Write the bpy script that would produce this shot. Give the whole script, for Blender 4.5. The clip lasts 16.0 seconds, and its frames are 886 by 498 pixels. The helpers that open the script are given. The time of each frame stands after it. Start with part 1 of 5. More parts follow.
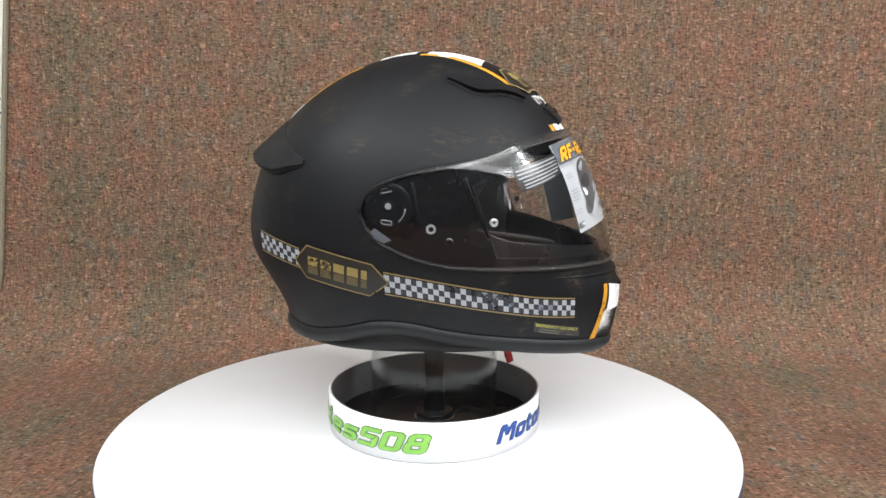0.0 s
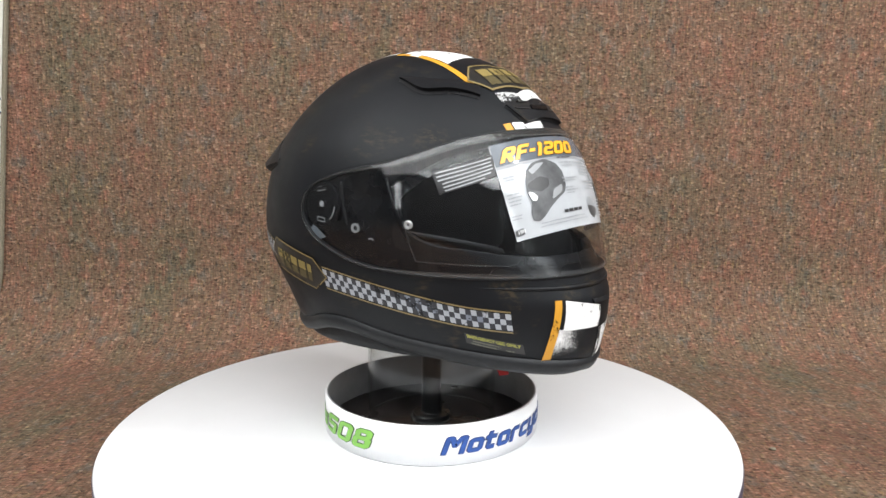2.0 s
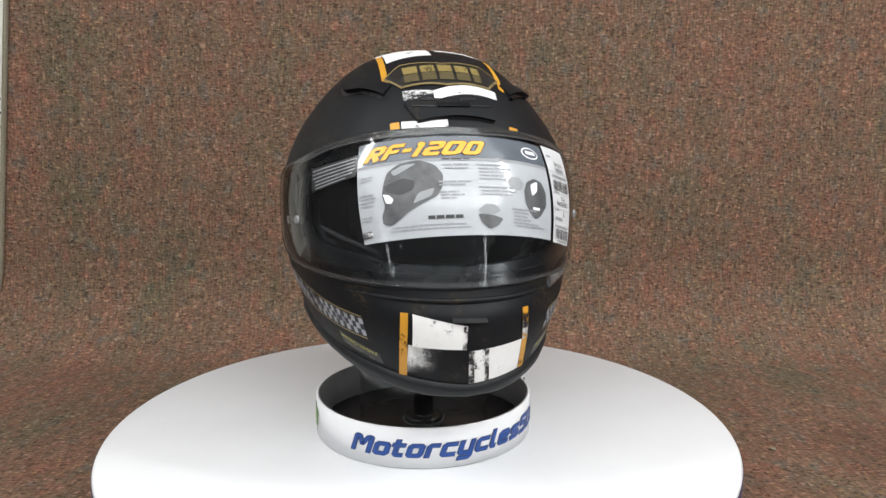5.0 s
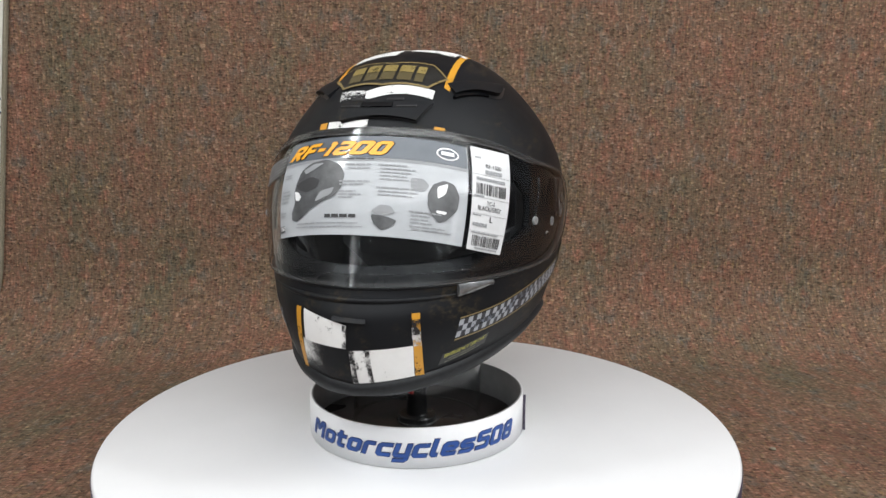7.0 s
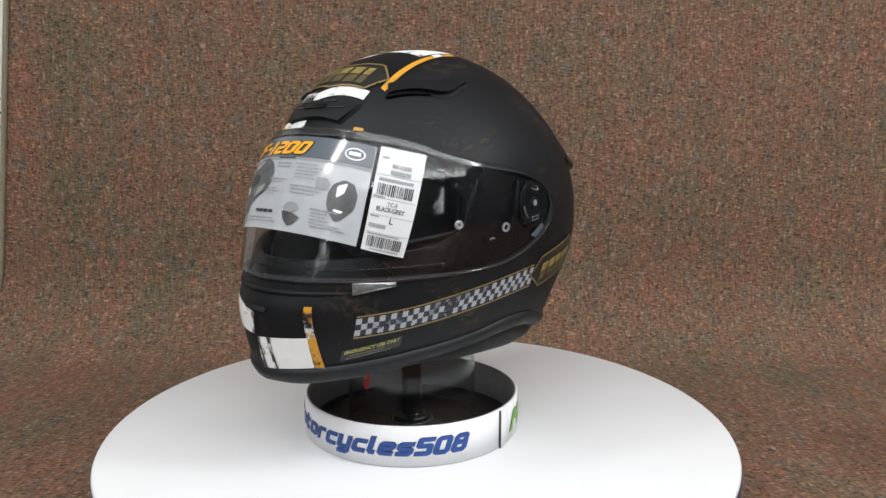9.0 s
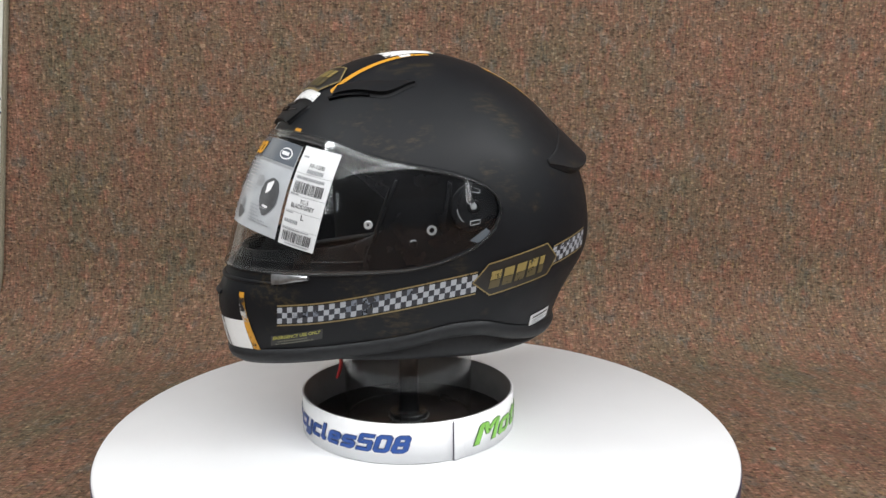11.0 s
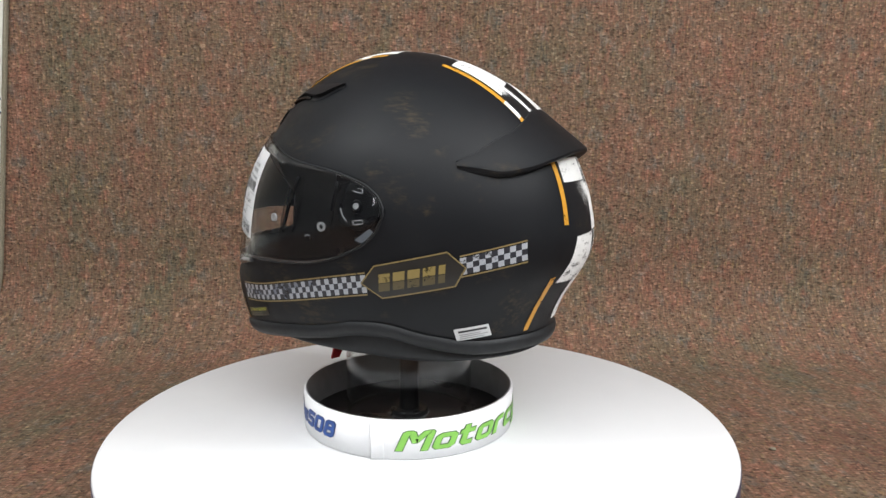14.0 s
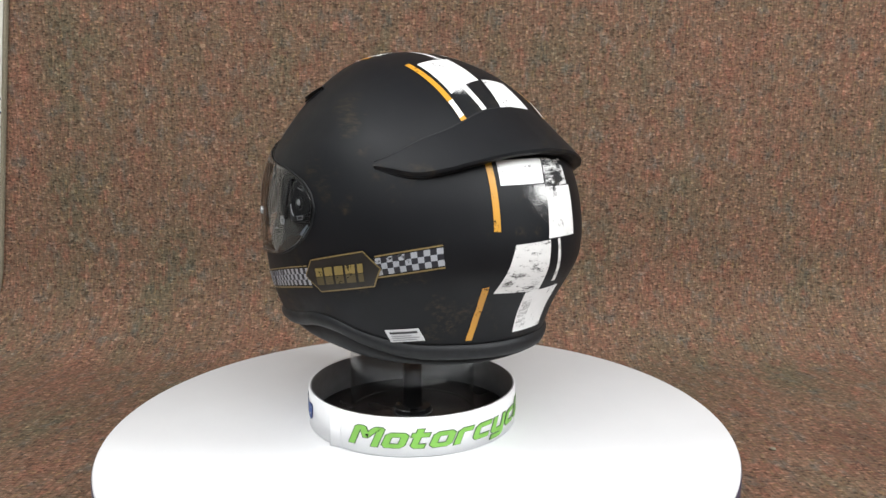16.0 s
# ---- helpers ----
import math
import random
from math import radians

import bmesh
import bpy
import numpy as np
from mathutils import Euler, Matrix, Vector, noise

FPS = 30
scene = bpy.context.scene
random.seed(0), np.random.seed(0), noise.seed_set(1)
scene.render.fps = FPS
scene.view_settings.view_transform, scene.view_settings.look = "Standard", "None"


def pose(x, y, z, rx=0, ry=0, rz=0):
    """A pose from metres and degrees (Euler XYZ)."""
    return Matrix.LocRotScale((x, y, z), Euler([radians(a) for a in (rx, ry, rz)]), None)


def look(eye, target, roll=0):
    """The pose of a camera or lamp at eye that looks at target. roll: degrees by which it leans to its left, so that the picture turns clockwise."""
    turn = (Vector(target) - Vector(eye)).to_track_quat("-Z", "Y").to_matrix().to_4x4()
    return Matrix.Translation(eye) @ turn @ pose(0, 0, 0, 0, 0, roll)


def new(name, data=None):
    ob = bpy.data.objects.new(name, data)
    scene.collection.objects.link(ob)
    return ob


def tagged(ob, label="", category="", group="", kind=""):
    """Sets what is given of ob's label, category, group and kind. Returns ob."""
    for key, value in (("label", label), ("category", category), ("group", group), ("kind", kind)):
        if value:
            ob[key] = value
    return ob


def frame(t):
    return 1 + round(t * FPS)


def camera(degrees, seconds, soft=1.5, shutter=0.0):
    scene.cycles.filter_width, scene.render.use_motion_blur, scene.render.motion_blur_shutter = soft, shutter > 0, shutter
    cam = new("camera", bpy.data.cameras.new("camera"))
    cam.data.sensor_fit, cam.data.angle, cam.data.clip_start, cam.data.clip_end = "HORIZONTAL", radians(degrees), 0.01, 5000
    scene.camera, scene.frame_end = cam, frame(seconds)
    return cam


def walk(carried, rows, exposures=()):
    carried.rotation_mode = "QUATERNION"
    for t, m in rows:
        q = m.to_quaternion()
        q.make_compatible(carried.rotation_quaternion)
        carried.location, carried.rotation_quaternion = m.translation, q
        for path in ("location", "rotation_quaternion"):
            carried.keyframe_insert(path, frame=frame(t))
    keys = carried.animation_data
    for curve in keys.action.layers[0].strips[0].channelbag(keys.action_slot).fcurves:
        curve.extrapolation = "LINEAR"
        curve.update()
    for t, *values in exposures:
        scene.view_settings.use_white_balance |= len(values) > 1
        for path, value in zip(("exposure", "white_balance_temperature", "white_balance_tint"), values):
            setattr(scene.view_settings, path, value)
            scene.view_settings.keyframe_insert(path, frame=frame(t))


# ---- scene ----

# camera: on a tripod, a little above the turntable, looking slightly down
CAM_AT = (0.0222, -0.70, 0.2812)
cam = camera(63.62, 16.0)
walk(cam, [(0.0, pose(*CAM_AT, 81.35, 0, 0)), (16.0, pose(*CAM_AT, 81.35, 0, 0))],
     exposures=[(0.0, 0.58), (1.5, 0.55), (2.5, 0.50), (4.0, 0.27), (6.5, 0.02), (9.0, 0.0), (12.5, 0.26), (16.0, 0.27)])

FLOOR_Z = -0.105        # carpet under the turntable
WALL_Y = 0.62           # carpet hung behind it


def turn_at(t):
    """Degrees by which the turntable has turned at t seconds."""
    return -(13.684 * t - 0.0102 * t * t)


def turning(x, y, z, yaw):
    """Rows for a thing that stands on the turntable."""
    rows = []
    for i in range(65):
        t = i * 0.25
        rows.append((t, pose(0, 0, 0, 0, 0, turn_at(t)) @ pose(x, y, z, 0, 0, yaw)))
    return rows


# ---- light ----
world = bpy.data.worlds.new("world")
scene.world = world
world.use_nodes = True
world.node_tree.nodes["Background"].inputs[0].default_value = (0.9, 0.95, 1.0, 1)
world.node_tree.nodes["Background"].inputs[1].default_value = 0.05


def area_lamp(x, y, z, sx, sy, watts, colour):
    data = bpy.data.lights.new("area_lamp", "AREA")
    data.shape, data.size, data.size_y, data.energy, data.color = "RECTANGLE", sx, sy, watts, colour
    ob = new("area_lamp", data)
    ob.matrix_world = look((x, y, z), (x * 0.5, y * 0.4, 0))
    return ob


# two strip lamps along the room
area_lamp(-1.10, -0.55, 1.70, 0.12, 1.10, 18, (0.97, 0.99, 1.0))
area_lamp(1.55, -0.65, 1.70, 0.12, 1.30, 42, (0.97, 0.99, 1.0))
# unseen broad ceiling lamp and high front strip, added as fill against dark shadows
area_lamp(0.05, -0.66, 1.72, 4.10, 2.50, 102, (0.97, 0.99, 1.0))
area_lamp(0.45, -1.78, 1.42, 3.20, 0.30, 17, (0.97, 0.99, 1.0))
# unseen tall area lamps at the front wall, added for streaks in the visor
area_lamp(-1.45, -1.94, 0.55, 0.11, 1.10, 2.4, (0.97, 0.99, 1.0))
area_lamp(1.55, -1.94, 0.55, 0.11, 1.10, 2.4, (0.97, 0.99, 1.0))


# ---- material helpers ----
class Mat:
    def __init__(self, name):
        self.m = bpy.data.materials.new(name)
        self.m.use_nodes = True
        self.t = self.m.node_tree
        self.b = self.t.nodes["Principled BSDF"]
        self.out = self.t.nodes["Material Output"]

    def node(self, kind, **kw):
        n = self.t.nodes.new(kind)
        for k, v in kw.items():
            n.inputs[k].default_value = v
        return n

    def link(self, a, b):
        self.t.links.new(a, b)

    def set(self, **kw):
        for k, v in kw.items():
            self.b.inputs[k.replace("_", " ")].default_value = v
        return self

    def coords(self, kind="Object", scale=(1, 1, 1)):
        tc = self.node("ShaderNodeTexCoord")
        mp = self.node("ShaderNodeMapping")
        mp.inputs["Scale"].default_value = scale
        self.link(tc.outputs[kind], mp.inputs["Vector"])
        return mp.outputs["Vector"]

    def noise(self, vec, scale, detail=3.0, rough=0.55):
        n = self.node("ShaderNodeTexNoise", Scale=scale, Detail=detail, Roughness=rough)
        self.link(vec, n.inputs["Vector"])
        return n.outputs["Fac"]

    def ramp(self, fac, stops):
        r = self.node("ShaderNodeValToRGB")
        while len(r.color_ramp.elements) < len(stops):
            r.color_ramp.elements.new(0.5)
        for e, (p, c) in zip(r.color_ramp.elements, stops):
            e.position = p
            e.color = (*c, 1) if len(c) == 3 else c
        self.link(fac, r.inputs["Fac"])
        return r.outputs["Color"]

    def mix(self, fac, a, b, mode="MIX"):
        n = self.node("ShaderNodeMix")
        n.data_type, n.blend_type = "RGBA", mode
        for sock, val in ((n.inputs[0], fac), (n.inputs[6], a), (n.inputs[7], b)):
            if isinstance(val, (int, float)):
                sock.default_value = val
            elif isinstance(val, tuple):
                sock.default_value = (*val, 1)
            else:
                self.link(val, sock)
        return n.outputs[2]

    def bump(self, height, strength, distance):
        n = self.node("ShaderNodeBump", Strength=strength, Distance=distance)
        self.link(height, n.inputs["Height"])
        self.link(n.outputs["Normal"], self.b.inputs["Normal"])
        return n


def g(v):
    return (v, v, v)


def plain(name, colour, rough=0.5, metal=0.0, grain=0.06, scale=60, bump=0.0):
    """A paint or plastic with slight unevenness in colour and gloss."""
    M = Mat(name).set(Roughness=rough, Metallic=metal)
    v = M.coords()
    n = M.noise(v, scale, 4)
    dark = tuple(c * (1 - grain) for c in colour)
    light = tuple(min(1, c * (1 + grain)) for c in colour)
    M.link(M.ramp(n, [(0.3, dark), (0.7, light)]), M.b.inputs["Base Color"])
    n2 = M.noise(v, scale * 0.2, 2)
    M.link(M.ramp(n2, [(0.3, g(max(0, rough - 0.05))), (0.7, g(min(1, rough + 0.05)))]), M.b.inputs["Roughness"])
    if bump:
        M.bump(M.noise(v, scale * 8, 2), bump, 0.0005)
    return M.m


def make_carpet():
    """Tweed loop carpet: brown ground with red and grey-green drifts, dark and pale flecks."""
    M = Mat("tweed_carpet").set(Roughness=0.95)
    M.b.inputs["Specular IOR Level"].default_value = 0.1
    tc = M.node("ShaderNodeTexCoord")
    uv = tc.outputs["UV"]

    def mapped(sx, sy, off=0.0):
        mp = M.node("ShaderNodeMapping")
        mp.inputs["Scale"].default_value = (sx, sy, 1)
        mp.inputs["Location"].default_value = (off, off * 0.7, off)
        M.link(uv, mp.inputs["Vector"])
        return mp.outputs["Vector"]

    def cells(sx, sy, off):
        n = M.node("ShaderNodeTexVoronoi", Scale=1.0, Randomness=1.0)
        M.link(mapped(sx, sy, off), n.inputs["Vector"])
        sep = M.node("ShaderNodeSeparateColor")
        M.link(n.outputs["Color"], sep.inputs["Color"])
        return n, sep

    # broad drifts of rust, olive and grey-green, then small patches of rose and slate
    drift = M.noise(mapped(7, 3.6), 1.0, 3, 0.6)
    c = M.ramp(drift, [(0.34, (0.132, 0.108, 0.072)), (0.46, (0.166, 0.112, 0.076)), (0.56, (0.180, 0.110, 0.076)), (0.66, (0.198, 0.108, 0.075))])
    rose = M.noise(mapped(46, 22, 5.0), 1.0, 4, 0.62)
    c = M.mix(M.ramp(rose, [(0.50, g(0)), (0.68, g(0.75))]), c, (0.222, 0.104, 0.073))
    grey = M.noise(mapped(38, 24, 9.0), 1.0, 4, 0.62)
    c = M.mix(M.ramp(grey, [(0.52, g(0)), (0.68, g(0.65))]), c, (0.116, 0.118, 0.103))
    ochre = M.noise(mapped(160, 60, 13.0), 1.0, 2, 0.5)
    c = M.mix(M.ramp(ochre, [(0.56, g(0)), (0.72, g(0.6))]), c, (0.215, 0.150, 0.075))
    lines = M.noise(mapped(110, 5, 2.0), 1.0, 2, 0.5)
    c = M.mix(1.0, c, M.ramp(lines, [(0.34, g(0.93)), (0.5, g(1.0)), (0.66, g(1.08))]), "MULTIPLY")
    upright = M.noise(mapped(330, 50, 3.0), 1.0, 2, 0.5)
    across = M.noise(mapped(80, 330, 7.0), 1.0, 2, 0.5)
    c = M.mix(1.0, c, M.ramp(upright, [(0.32, g(0.78)), (0.5, g(1.0)), (0.68, g(1.28))]), "MULTIPLY")
    c = M.mix(1.0, c, M.ramp(across, [(0.32, g(0.74)), (0.5, g(1.0)), (0.68, g(1.24))]), "MULTIPLY")
    loops, yarn = cells(230, 330, 0.0)
    c = M.mix(1.0, c, M.ramp(yarn.outputs[0], [(0.0, g(0.50)), (0.14, g(0.80)), (0.35, g(0.98)), (0.75, g(1.06)), (0.90, g(1.28)), (1.0, g(1.70))]), "MULTIPLY")
    c = M.mix(1.0, c, M.ramp(yarn.outputs[2], [(0.0, (0.96, 1.02, 1.02)), (0.5, (1, 1, 1)), (1.0, (1.07, 0.98, 0.94))]), "MULTIPLY")
    # a darker patch with an uneven edge
    d = M.node("ShaderNodeVectorMath")
    d.operation = "DISTANCE"
    M.link(uv, d.inputs[0])
    d.inputs[1].default_value = (0.60, 2.05, 0)
    ragged = M.mix(0.12, d.outputs["Value"], M.noise(mapped(40, 40), 1.0, 4))
    c = M.mix(1.0, c, M.ramp(ragged, [(0.115, g(0.78)), (0.16, g(1.0))]), "MULTIPLY")
    c = M.mix(1.0, c, (0.81, 0.81, 0.805), "MULTIPLY")
    M.link(c, M.b.inputs["Base Color"])
    fine = M.noise(mapped(900, 700), 1.0, 3)
    M.bump(M.mix(0.4, loops.outputs["Distance"], fine), 0.7, 0.002)
    return M.m


def clear(name, tint, ior=1.45, rough=0.02, haze=0.0, wrinkle=0.0, stretch=(60, 60, 14)):
    """Thin clear plastic: lets light straight through, and mirrors by Fresnel."""
    M = Mat(name)
    M.t.nodes.remove(M.b)
    tr = M.node("ShaderNodeBsdfTransparent")
    tr.inputs["Color"].default_value = (*tint, 1)
    gl = M.node("ShaderNodeBsdfGlossy", Roughness=rough)
    lw = M.node("ShaderNodeLayerWeight", Blend=0.5)
    pw = M.node("ShaderNodeMath")
    pw.operation = "POWER"
    pw.inputs[1].default_value = 5.0
    M.link(lw.outputs["Facing"], pw.inputs[0])
    fr = M.node("ShaderNodeMapRange")
    fr.inputs["To Min"].default_value = ((ior - 1) / (ior + 1)) ** 2
    fr.inputs["To Max"].default_value = 0.9
    M.link(pw.outputs[0], fr.inputs["Value"])
    if wrinkle:
        bp = M.node("ShaderNodeBump", Strength=wrinkle, Distance=0.002)
        M.link(M.noise(M.coords("Object", stretch), 1.0, 2, 0.5), bp.inputs["Height"])
        M.link(bp.outputs["Normal"], gl.inputs["Normal"])
    mx = M.node("ShaderNodeMixShader")
    M.link(fr.outputs[0], mx.inputs[0])
    M.link(tr.outputs[0], mx.inputs[1])
    M.link(gl.outputs[0], mx.inputs[2])
    last = mx
    # haze mixes plain white into the clear plastic
    if haze:
        df = M.node("ShaderNodeBsdfDiffuse")
        df.inputs["Color"].default_value = (0.8, 0.8, 0.8, 1)
        m2 = M.node("ShaderNodeMixShader")
        m2.inputs[0].default_value = haze
        M.link(mx.outputs[0], m2.inputs[1])
        M.link(df.outputs[0], m2.inputs[2])
        last = m2
    M.link(last.outputs[0], M.out.inputs["Surface"])
    return M.m


carpet = make_carpet()
white_laminate = plain("white_laminate", (0.67, 0.675, 0.685), 0.35, grain=0.02, scale=12)
edge_dark = plain("dark_edge_band", (0.045, 0.035, 0.06), 0.4)
binding = plain("beige_binding_cloth", (0.20, 0.175, 0.125), 0.9, grain=0.2, scale=300, bump=0.5)
panel_white = plain("white_panel_paint", (0.66, 0.64, 0.58), 0.6, grain=0.05, scale=5)
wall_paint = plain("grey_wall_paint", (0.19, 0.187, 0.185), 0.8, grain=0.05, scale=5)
# room's dimness painted into the unseen front and right walls, darkening visor reflections
dim_wall_tone = plain("dim_room_tone", (0.14, 0.142, 0.15), 0.8, grain=0.1, scale=4)
ceiling_paint = plain("ceiling_paint", (0.75, 0.74, 0.72), 0.9, grain=0.04, scale=5)
tray_white = plain("white_tray_paper", (0.78, 0.78, 0.79), 0.4, grain=0.02)
tray_black = plain("black_tray_plastic", (0.022, 0.017, 0.016), 0.3, grain=0.2)
tray_grey = plain("charcoal_tray_wall", (0.20, 0.20, 0.205), 0.45, grain=0.1)
post_black = plain("black_post_plastic", (0.012, 0.012, 0.013), 0.3, grain=0.2)
clear_acrylic = clear("clear_acrylic", (0.96, 0.97, 0.97), 1.34, 0.01, 0.0, 0.35, (140, 140, 10))
visor_clear = clear("clear_visor_plastic", (0.90, 0.92, 0.93), 1.46, 0.06, 0.0, 0.15)
# white haze in rim, lip and edge plastics stands in for bright highlights
visor_rim = clear("visor_edge_plastic", (0.45, 0.47, 0.48), 1.4, 0.08, 0.012)
film_clear = clear("clear_film", (0.94, 0.96, 0.97), 1.42, 0.07, 0.0, 0.9, (80, 80, 6))
lip_clear = clear("hazed_visor_lip", (0.86, 0.88, 0.89), 1.6, 0.08, 0.03, 0.5, (90, 90, 30))
edge_bright = clear("hazed_plastic_edge", (0.62, 0.64, 0.65), 1.7, 0.06, 0.07)
smoke_plastic = plain("smoky_tab_plastic", (0.20, 0.205, 0.21), 0.12, 0.6, grain=0.5, scale=120)
gloss_black = plain("gloss_black_plastic", (0.004, 0.0042, 0.005), 0.26, grain=0.2)
gloss_black.node_tree.nodes["Principled BSDF"].inputs["Specular IOR Level"].default_value = 0.15
rubber = plain("black_rubber", (0.011, 0.012, 0.0135), 0.55, grain=0.2, scale=200)
rubber.node_tree.nodes["Principled BSDF"].inputs["Specular IOR Level"].default_value = 0.28
lining = plain("charcoal_lining_cloth", (0.022, 0.022, 0.024), 0.95, grain=0.35, scale=300, bump=0.6)

pad_cloth = plain("dark_grey_pad_cloth", (0.024, 0.024, 0.026), 0.95, grain=0.5, scale=260, bump=0.6)


def make_matte_black():
    """Matte black shell paint, rubbed to a dull bronze in places."""
    M = Mat("matte_black_paint").set(Roughness=0.45)
    M.b.inputs["Specular IOR Level"].default_value = 0.23
    v = M.coords()
    big = M.noise(v, 9, 3)
    scr = M.noise(M.coords("Object", (60, 220, 260)), 1.0, 5, 0.7)
    spots = M.noise(v, 23, 4, 0.6)
    base = M.ramp(big, [(0.3, (0.0034, 0.0041, 0.0056)), (0.7, (0.0056, 0.0064, 0.0082))])
    where = M.ramp(spots, [(0.54, g(0)), (0.68, g(1))])
    rub = M.ramp(scr, [(0.46, g(0)), (0.64, g(1))])
    fac = M.mix(1.0, where, rub, "MULTIPLY")
    fac = M.mix(1.0, fac, g(0.42), "MULTIPLY")
    M.link(M.mix(fac, base, (0.085, 0.062, 0.028)), M.b.inputs["Base Color"])
    M.link(M.ramp(spots, [(0.3, g(0.46)), (0.7, g(0.58))]), M.b.inputs["Roughness"])
    M.bump(M.noise(v, 900, 2), 0.12, 0.0004)
    return M.m


matte_black = make_matte_black()


# ---- mesh helpers ----
def as_object(name, bm, mats, parent=None, label="", smooth=True):
    me = bpy.data.meshes.new(name)
    bm.normal_update()
    bm.to_mesh(me)
    bm.free()
    for m in (mats if isinstance(mats, (list, tuple)) else [mats]):
        me.materials.append(m)
    if smooth:
        for p in me.polygons:
            p.use_smooth = True
    ob = new(name, me)
    if parent:
        ob.parent = parent
    if label:
        tagged(ob, label)
    return ob


def part(name, bm, material, parent, label="", smooth=True):
    return as_object(name, bm, material, parent, label, smooth)


def grid_mesh(fn, nu, nv, closed_u=False, keep=None, flip=False):
    """A bmesh grid from fn(i, j); keep(i, j) says which cells get a face."""
    bm = bmesh.new()
    vs = [[bm.verts.new(fn(i, j)) for j in range(nv)] for i in range(nu)]
    for i in range(nu if closed_u else nu - 1):
        for j in range(nv - 1):
            if keep and not keep(i, j):
                continue
            k = (i + 1) % nu
            q = (vs[i][j], vs[k][j], vs[k][j + 1], vs[i][j + 1])
            bm.faces.new(q[::-1] if flip else q)
    for v in [v for v in bm.verts if not v.link_faces]:
        bm.verts.remove(v)
    return bm


def lathe(profile, n=96):
    """A turned form from (radius, height) pairs."""
    bm = grid_mesh(lambda i, j: (profile[j][0] * math.cos(2 * math.pi * i / n), profile[j][0] * math.sin(2 * math.pi * i / n), profile[j][1]),
                   n, len(profile), closed_u=True)
    bmesh.ops.remove_doubles(bm, verts=bm.verts[:], dist=1e-6)
    bmesh.ops.recalc_face_normals(bm, faces=bm.faces[:])
    return bm


def tube(points, radius, n=8, closed=False):
    """A round bead along a line of points."""
    P = [Vector(p) for p in points]
    m = len(P)
    rings = []
    bm = bmesh.new()
    for k in range(m):
        a = P[(k - 1) % m] if closed or k else P[0]
        b = P[(k + 1) % m] if closed or k < m - 1 else P[-1]
        d = (b - a).normalized()
        side = d.cross(Vector((0.13, 0.21, 0.97))).normalized()
        up = side.cross(d)
        r = radius(k / (m - 1)) if callable(radius) else radius
        rings.append([bm.verts.new(P[k] + r * (math.cos(2 * math.pi * i / n) * side + math.sin(2 * math.pi * i / n) * up)) for i in range(n)])
    for k in range(m if closed else m - 1):
        A, B = rings[k], rings[(k + 1) % m]
        for i in range(n):
            bm.faces.new((A[i], A[(i + 1) % n], B[(i + 1) % n], B[i]))
    if not closed:
        bm.faces.new(rings[0][::-1])
        bm.faces.new(rings[-1])
    bmesh.ops.recalc_face_normals(bm, faces=bm.faces[:])
    return bm


def box_bm(x0, y0, z0, x1, y1, z1, bevel=0.0):
    bm = bmesh.new()
    bmesh.ops.create_cube(bm, size=1)
    for v in bm.verts:
        v.co = Vector(((x0 + x1) / 2 + v.co.x * (x1 - x0), (y0 + y1) / 2 + v.co.y * (y1 - y0), (z0 + z1) / 2 + v.co.z * (z1 - z0)))
    if bevel:
        bmesh.ops.bevel(bm, geom=bm.edges[:], offset=bevel, segments=2, affect="EDGES")
    return bm


def hard(ob, angle=35):
    """Keeps creases sharp on a smooth-shaded part."""
    ob.data.set_sharp_from_angle(angle=radians(angle))
    return ob


def spline(xs, ys):
    """A smooth curve through a few control values (cubic, monotone end slopes)."""
    xs, ys = np.array(xs, float), np.array(ys, float)
    d = np.diff(ys) / np.diff(xs)
    m = np.concatenate([[d[0]], (d[1:] * np.diff(xs)[:-1] + d[:-1] * np.diff(xs)[1:]) / (np.diff(xs)[1:] + np.diff(xs)[:-1]), [d[-1]]])

    def at(x):
        x = min(max(x, xs[0]), xs[-1])
        i = min(int(np.searchsorted(xs, x, side="right")) - 1, len(xs) - 2)
        h = xs[i + 1] - xs[i]
        s = (x - xs[i]) / h
        return float(ys[i] * (1 + 2 * s) * (1 - s) ** 2 + m[i] * h * s * (1 - s) ** 2 + ys[i + 1] * s * s * (3 - 2 * s) - m[i + 1] * h * s * s * (1 - s))
    return at


